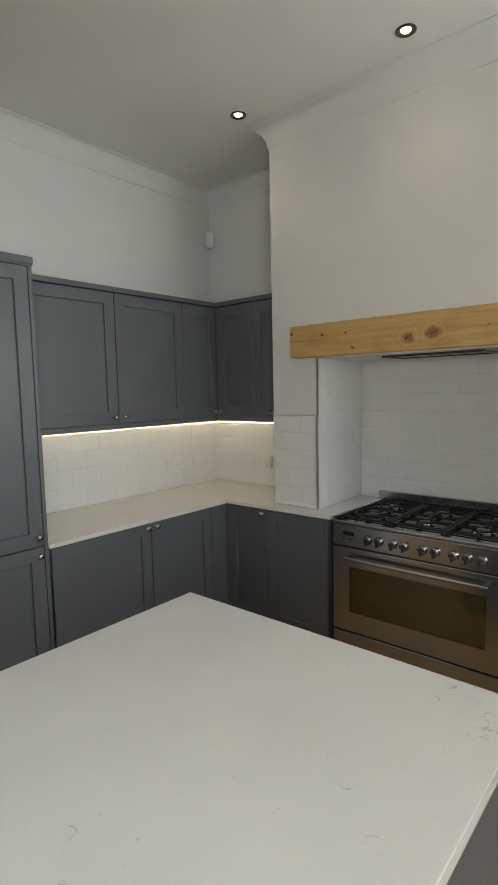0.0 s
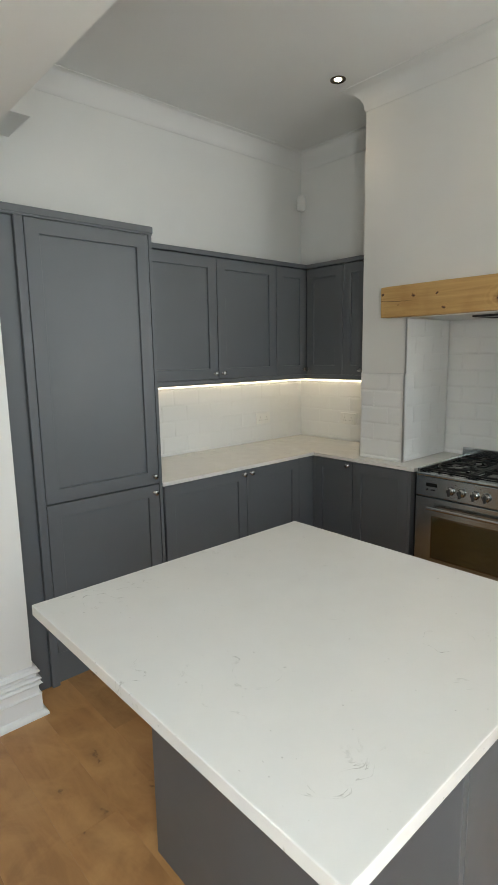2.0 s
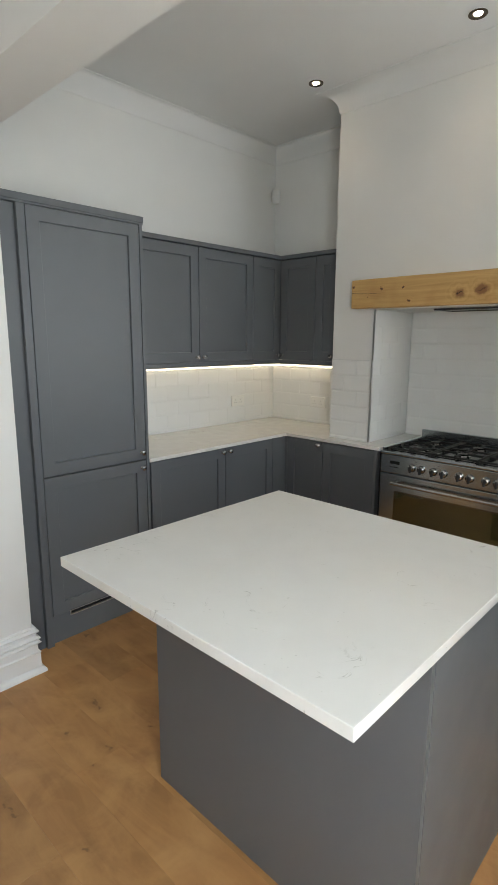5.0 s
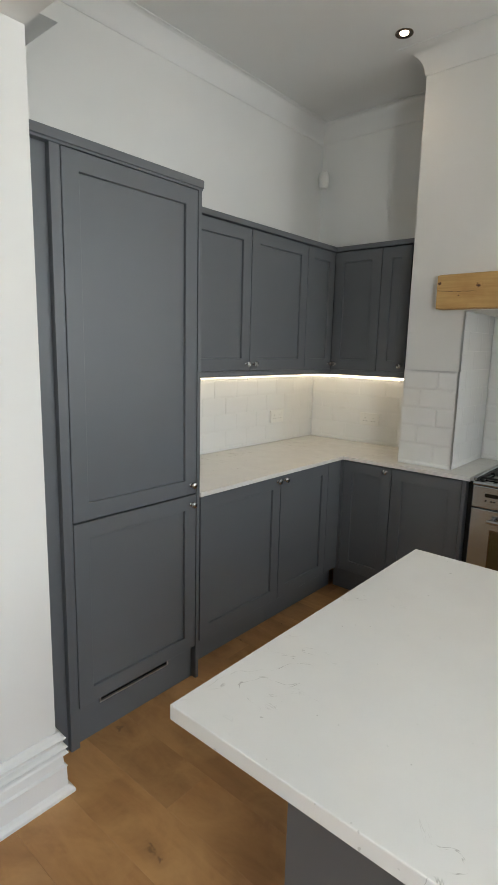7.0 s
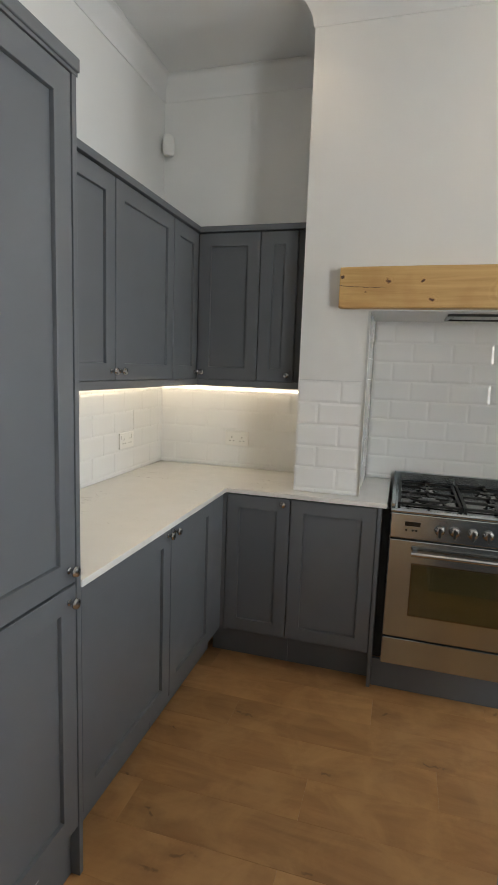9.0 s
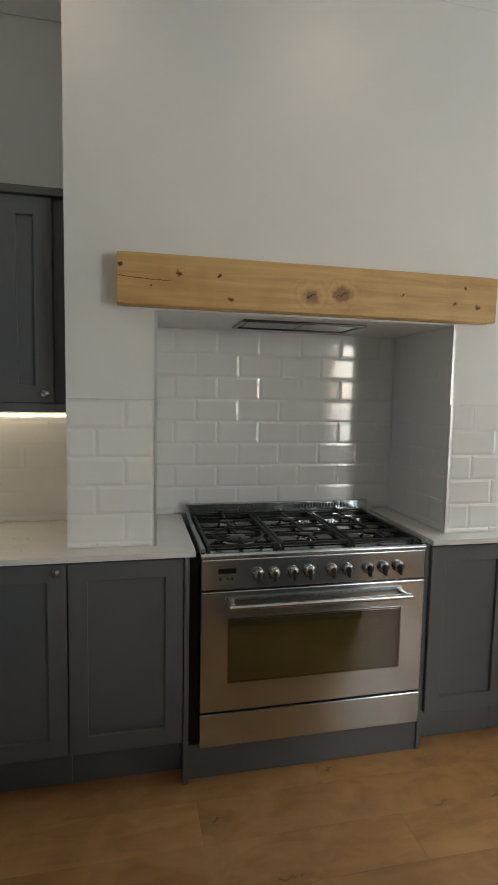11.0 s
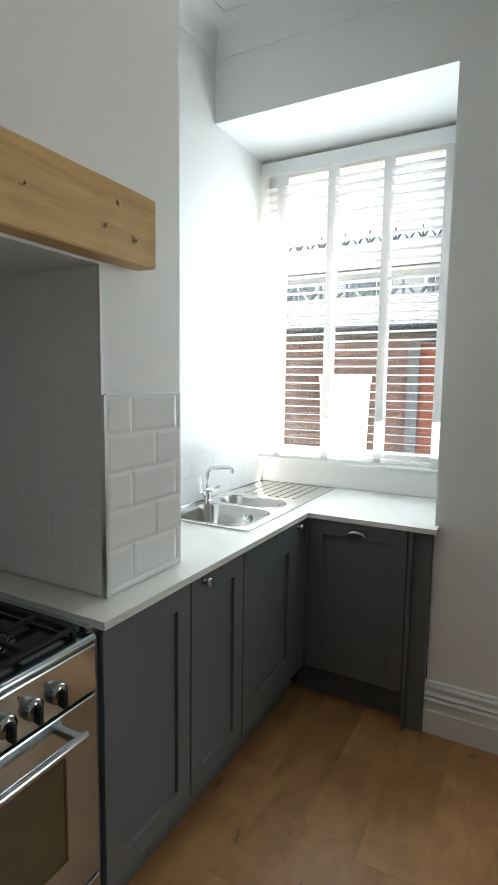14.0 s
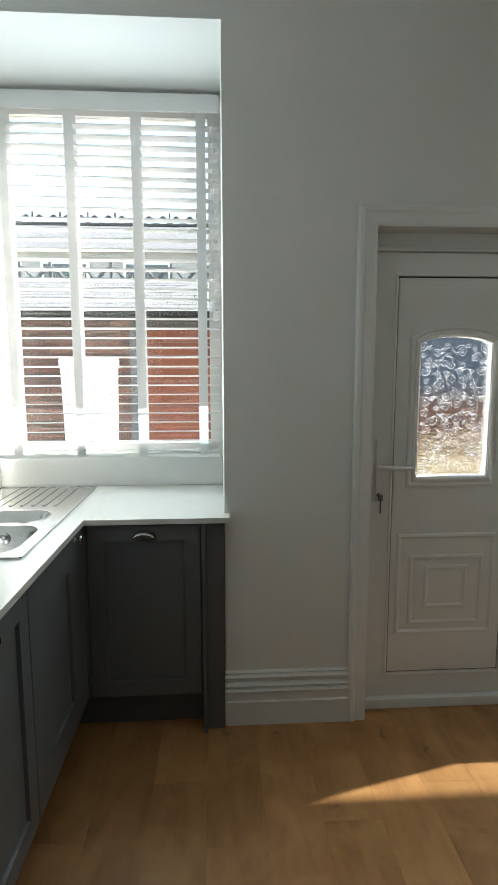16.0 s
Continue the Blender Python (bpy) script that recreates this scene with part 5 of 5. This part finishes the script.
def tile_mesh(w, h, d):
    key = (round(w, 3), round(h, 3), d)
    if key not in tile_meshes:
        bm = bmesh.new()
        e = min(0.012, w / 3, h / 3)
        ring = [[bm.verts.new((x, y, z)) for x, z in ((i, i), (w - i, i), (w - i, h - i), (i, h - i))] for i, y in ((0, 0.0005), (0.0004, 0.0052), (e, d))]
        for a, b in zip(ring, ring[1:]):
            for k in range(4):
                bm.faces.new((a[k], a[(k + 1) % 4], b[(k + 1) % 4], b[k]))
        bm.faces.new(ring[-1])
        bmesh.ops.recalc_face_normals(bm, faces=bm.faces)
        mesh = bpy.data.meshes.new("tile")
        bm.to_mesh(mesh)
        bm.free()
        mesh.materials.append(TILE)
        tile_meshes[key] = mesh
    return tile_meshes[key]


tile_rng = random.Random(21)


def tiling(parent, m, width, z_top, z_bottom, half_first=False, proud=0.0070):
    """Half-bond bevelled tiles from the top row down; m's origin is the lower left end of the face at floor level."""
    grout = part("grout", box(bmesh.new(), 0.0, width, 0.0005, 0.0050, z_bottom, z_top, 0, m), GROUT, parent)
    pitch_u, pitch_v, joint = 0.2025, 0.1045, 0.0009
    z, row = z_top, 0
    while z - z_bottom > 0.012:
        h = min(pitch_v, z - z_bottom)
        u = -pitch_u / 2 if (row % 2 == 0) == half_first else 0.0
        while u < width - 0.004:
            a, b = max(u, 0), min(u + pitch_u, width)
            if b - a > 0.012:
                t = new("tile", tile_mesh(b - a - joint, h - joint, proud))
                tilt = pose(0, 0, 0, tile_rng.uniform(-0.25, 0.25), 0, tile_rng.uniform(-0.25, 0.25))
                t.matrix_basis = m @ Matrix.Translation((a + joint / 2, 0.0008, z - h + joint / 2)) @ tilt
                t.parent = parent
            u += pitch_u
        z -= pitch_v
        row += 1


TILE_TOP = 1.448
T0 = TOP + 0.0015
tiling(breast, facing((BREAST_L, BREAST_Y, 0), (1, 0, 0), (0, -1, 0)), NICHE_L - BREAST_L - 0.001, TILE_TOP, T0)
tiling(breast, facing((NICHE_R + 0.001, BREAST_Y, 0), (1, 0, 0), (0, -1, 0)), BREAST_R - NICHE_R - 0.001, TILE_TOP, T0, True)
tiling(wall_north, facing((NICHE_L + 0.010, NICHE_BACK, 0), (1, 0, 0), (0, -1, 0)), NICHE_R - NICHE_L - 0.010, 1.764, T0, True)
tiling(breast, facing((NICHE_L, BREAST_Y + 0.006, 0), (0, 1, 0), (1, 0, 0)), NICHE_BACK - BREAST_Y - 0.006, NICHE_TOP, T0, False, 0.0057)
tiling(breast, facing((NICHE_R, BREAST_Y + 0.006, 0), (0, 1, 0), (-1, 0, 0)), NICHE_BACK - BREAST_Y - 0.006, NICHE_TOP, T0, False, 0.0057)
tiling(wall_west, facing((WEST, 1.25, 0), (0, 1, 0), (1, 0, 0)), NORTH - 1.25, 1.4505, T0, False, 0.0061)
tiling(wall_north, facing((WEST, NORTH, 0), (1, 0, 0), (0, -1, 0)), BREAST_L - WEST, 1.4505, T0, True, 0.0061)
tiling(wall_north, facing((BREAST_R, NORTH, 0), (1, 0, 0), (0, -1, 0)), 1.47 - BREAST_R, TILE_TOP, T0, False, 0.0058)
# metal edge trims of the tiling
bm = bmesh.new()
for x in (NICHE_L, NICHE_R):
    s = 1 if x == NICHE_R else -1
    box(bm, x - 0.0095 if s > 0 else x - 0.0005, x + 0.0005 if s > 0 else x + 0.0095, BREAST_Y - 0.0105, BREAST_Y + 0.005, T0, TILE_TOP)
    box(bm, x - 0.010 if s > 0 else x - 0.001, x + 0.001 if s > 0 else x + 0.010, BREAST_Y - 0.002, BREAST_Y + 0.006, TILE_TOP, NICHE_TOP)
for a, b in ((BREAST_L, NICHE_L), (NICHE_R, BREAST_R)):
    box(bm, a, b, BREAST_Y - 0.009, BREAST_Y, TILE_TOP, TILE_TOP + 0.003)
part("edge_trim", bm, ALU, breast, "thin bright tile edge trim")

# ---------------------------------------------------------------- floor planks
plank_rng = random.Random(5)


def plank(x0, x1, y0, y1):
    w, d, h, b = x1 - x0 - 0.0003, y1 - y0 - 0.0003, 0.012, 0.0005
    bm = bmesh.new()
    rings = [[bm.verts.new((x, y, z)) for x, y in ((-w / 2 + i, -d / 2 + i), (w / 2 - i, -d / 2 + i), (w / 2 - i, d / 2 - i), (-w / 2 + i, d / 2 - i))] for i, z in ((0, -h), (0, -b), (b, 0.0))]
    for p, q in zip(rings, rings[1:]):
        for k in range(4):
            bm.faces.new((p[k], p[(k + 1) % 4], q[(k + 1) % 4], q[k]))
    bm.faces.new(rings[-1])
    mesh = bpy.data.meshes.new("plank")
    bmesh.ops.recalc_face_normals(bm, faces=bm.faces)
    bm.to_mesh(mesh)
    bm.free()
    mesh.materials.append(OAK)
    ob = new("plank", mesh)
    ob.matrix_basis = Matrix.Translation(((x0 + x1) / 2, (y0 + y1) / 2, 0))
    ob.parent = floor


W_PLANK, L_PLANK = 0.192, 1.285
y = 1.24 - 28 * W_PLANK
row = 0
while y < NORTH:
    x = WEST - [0.2, 0.85, 0.45, 1.1, 0.65][row % 5] - 0.08 * plank_rng.random()
    if row == 28:
        x = -1.635 - L_PLANK
    if row == 30:
        x = -1.61 - L_PLANK
    while x < EAST + 0.06:
        a, b = max(x, WEST), min(x + L_PLANK, EAST + 0.06)
        if b - a > 0.03:
            plank(a, b, y, y + W_PLANK)
        x += L_PLANK
    y += W_PLANK
    row += 1
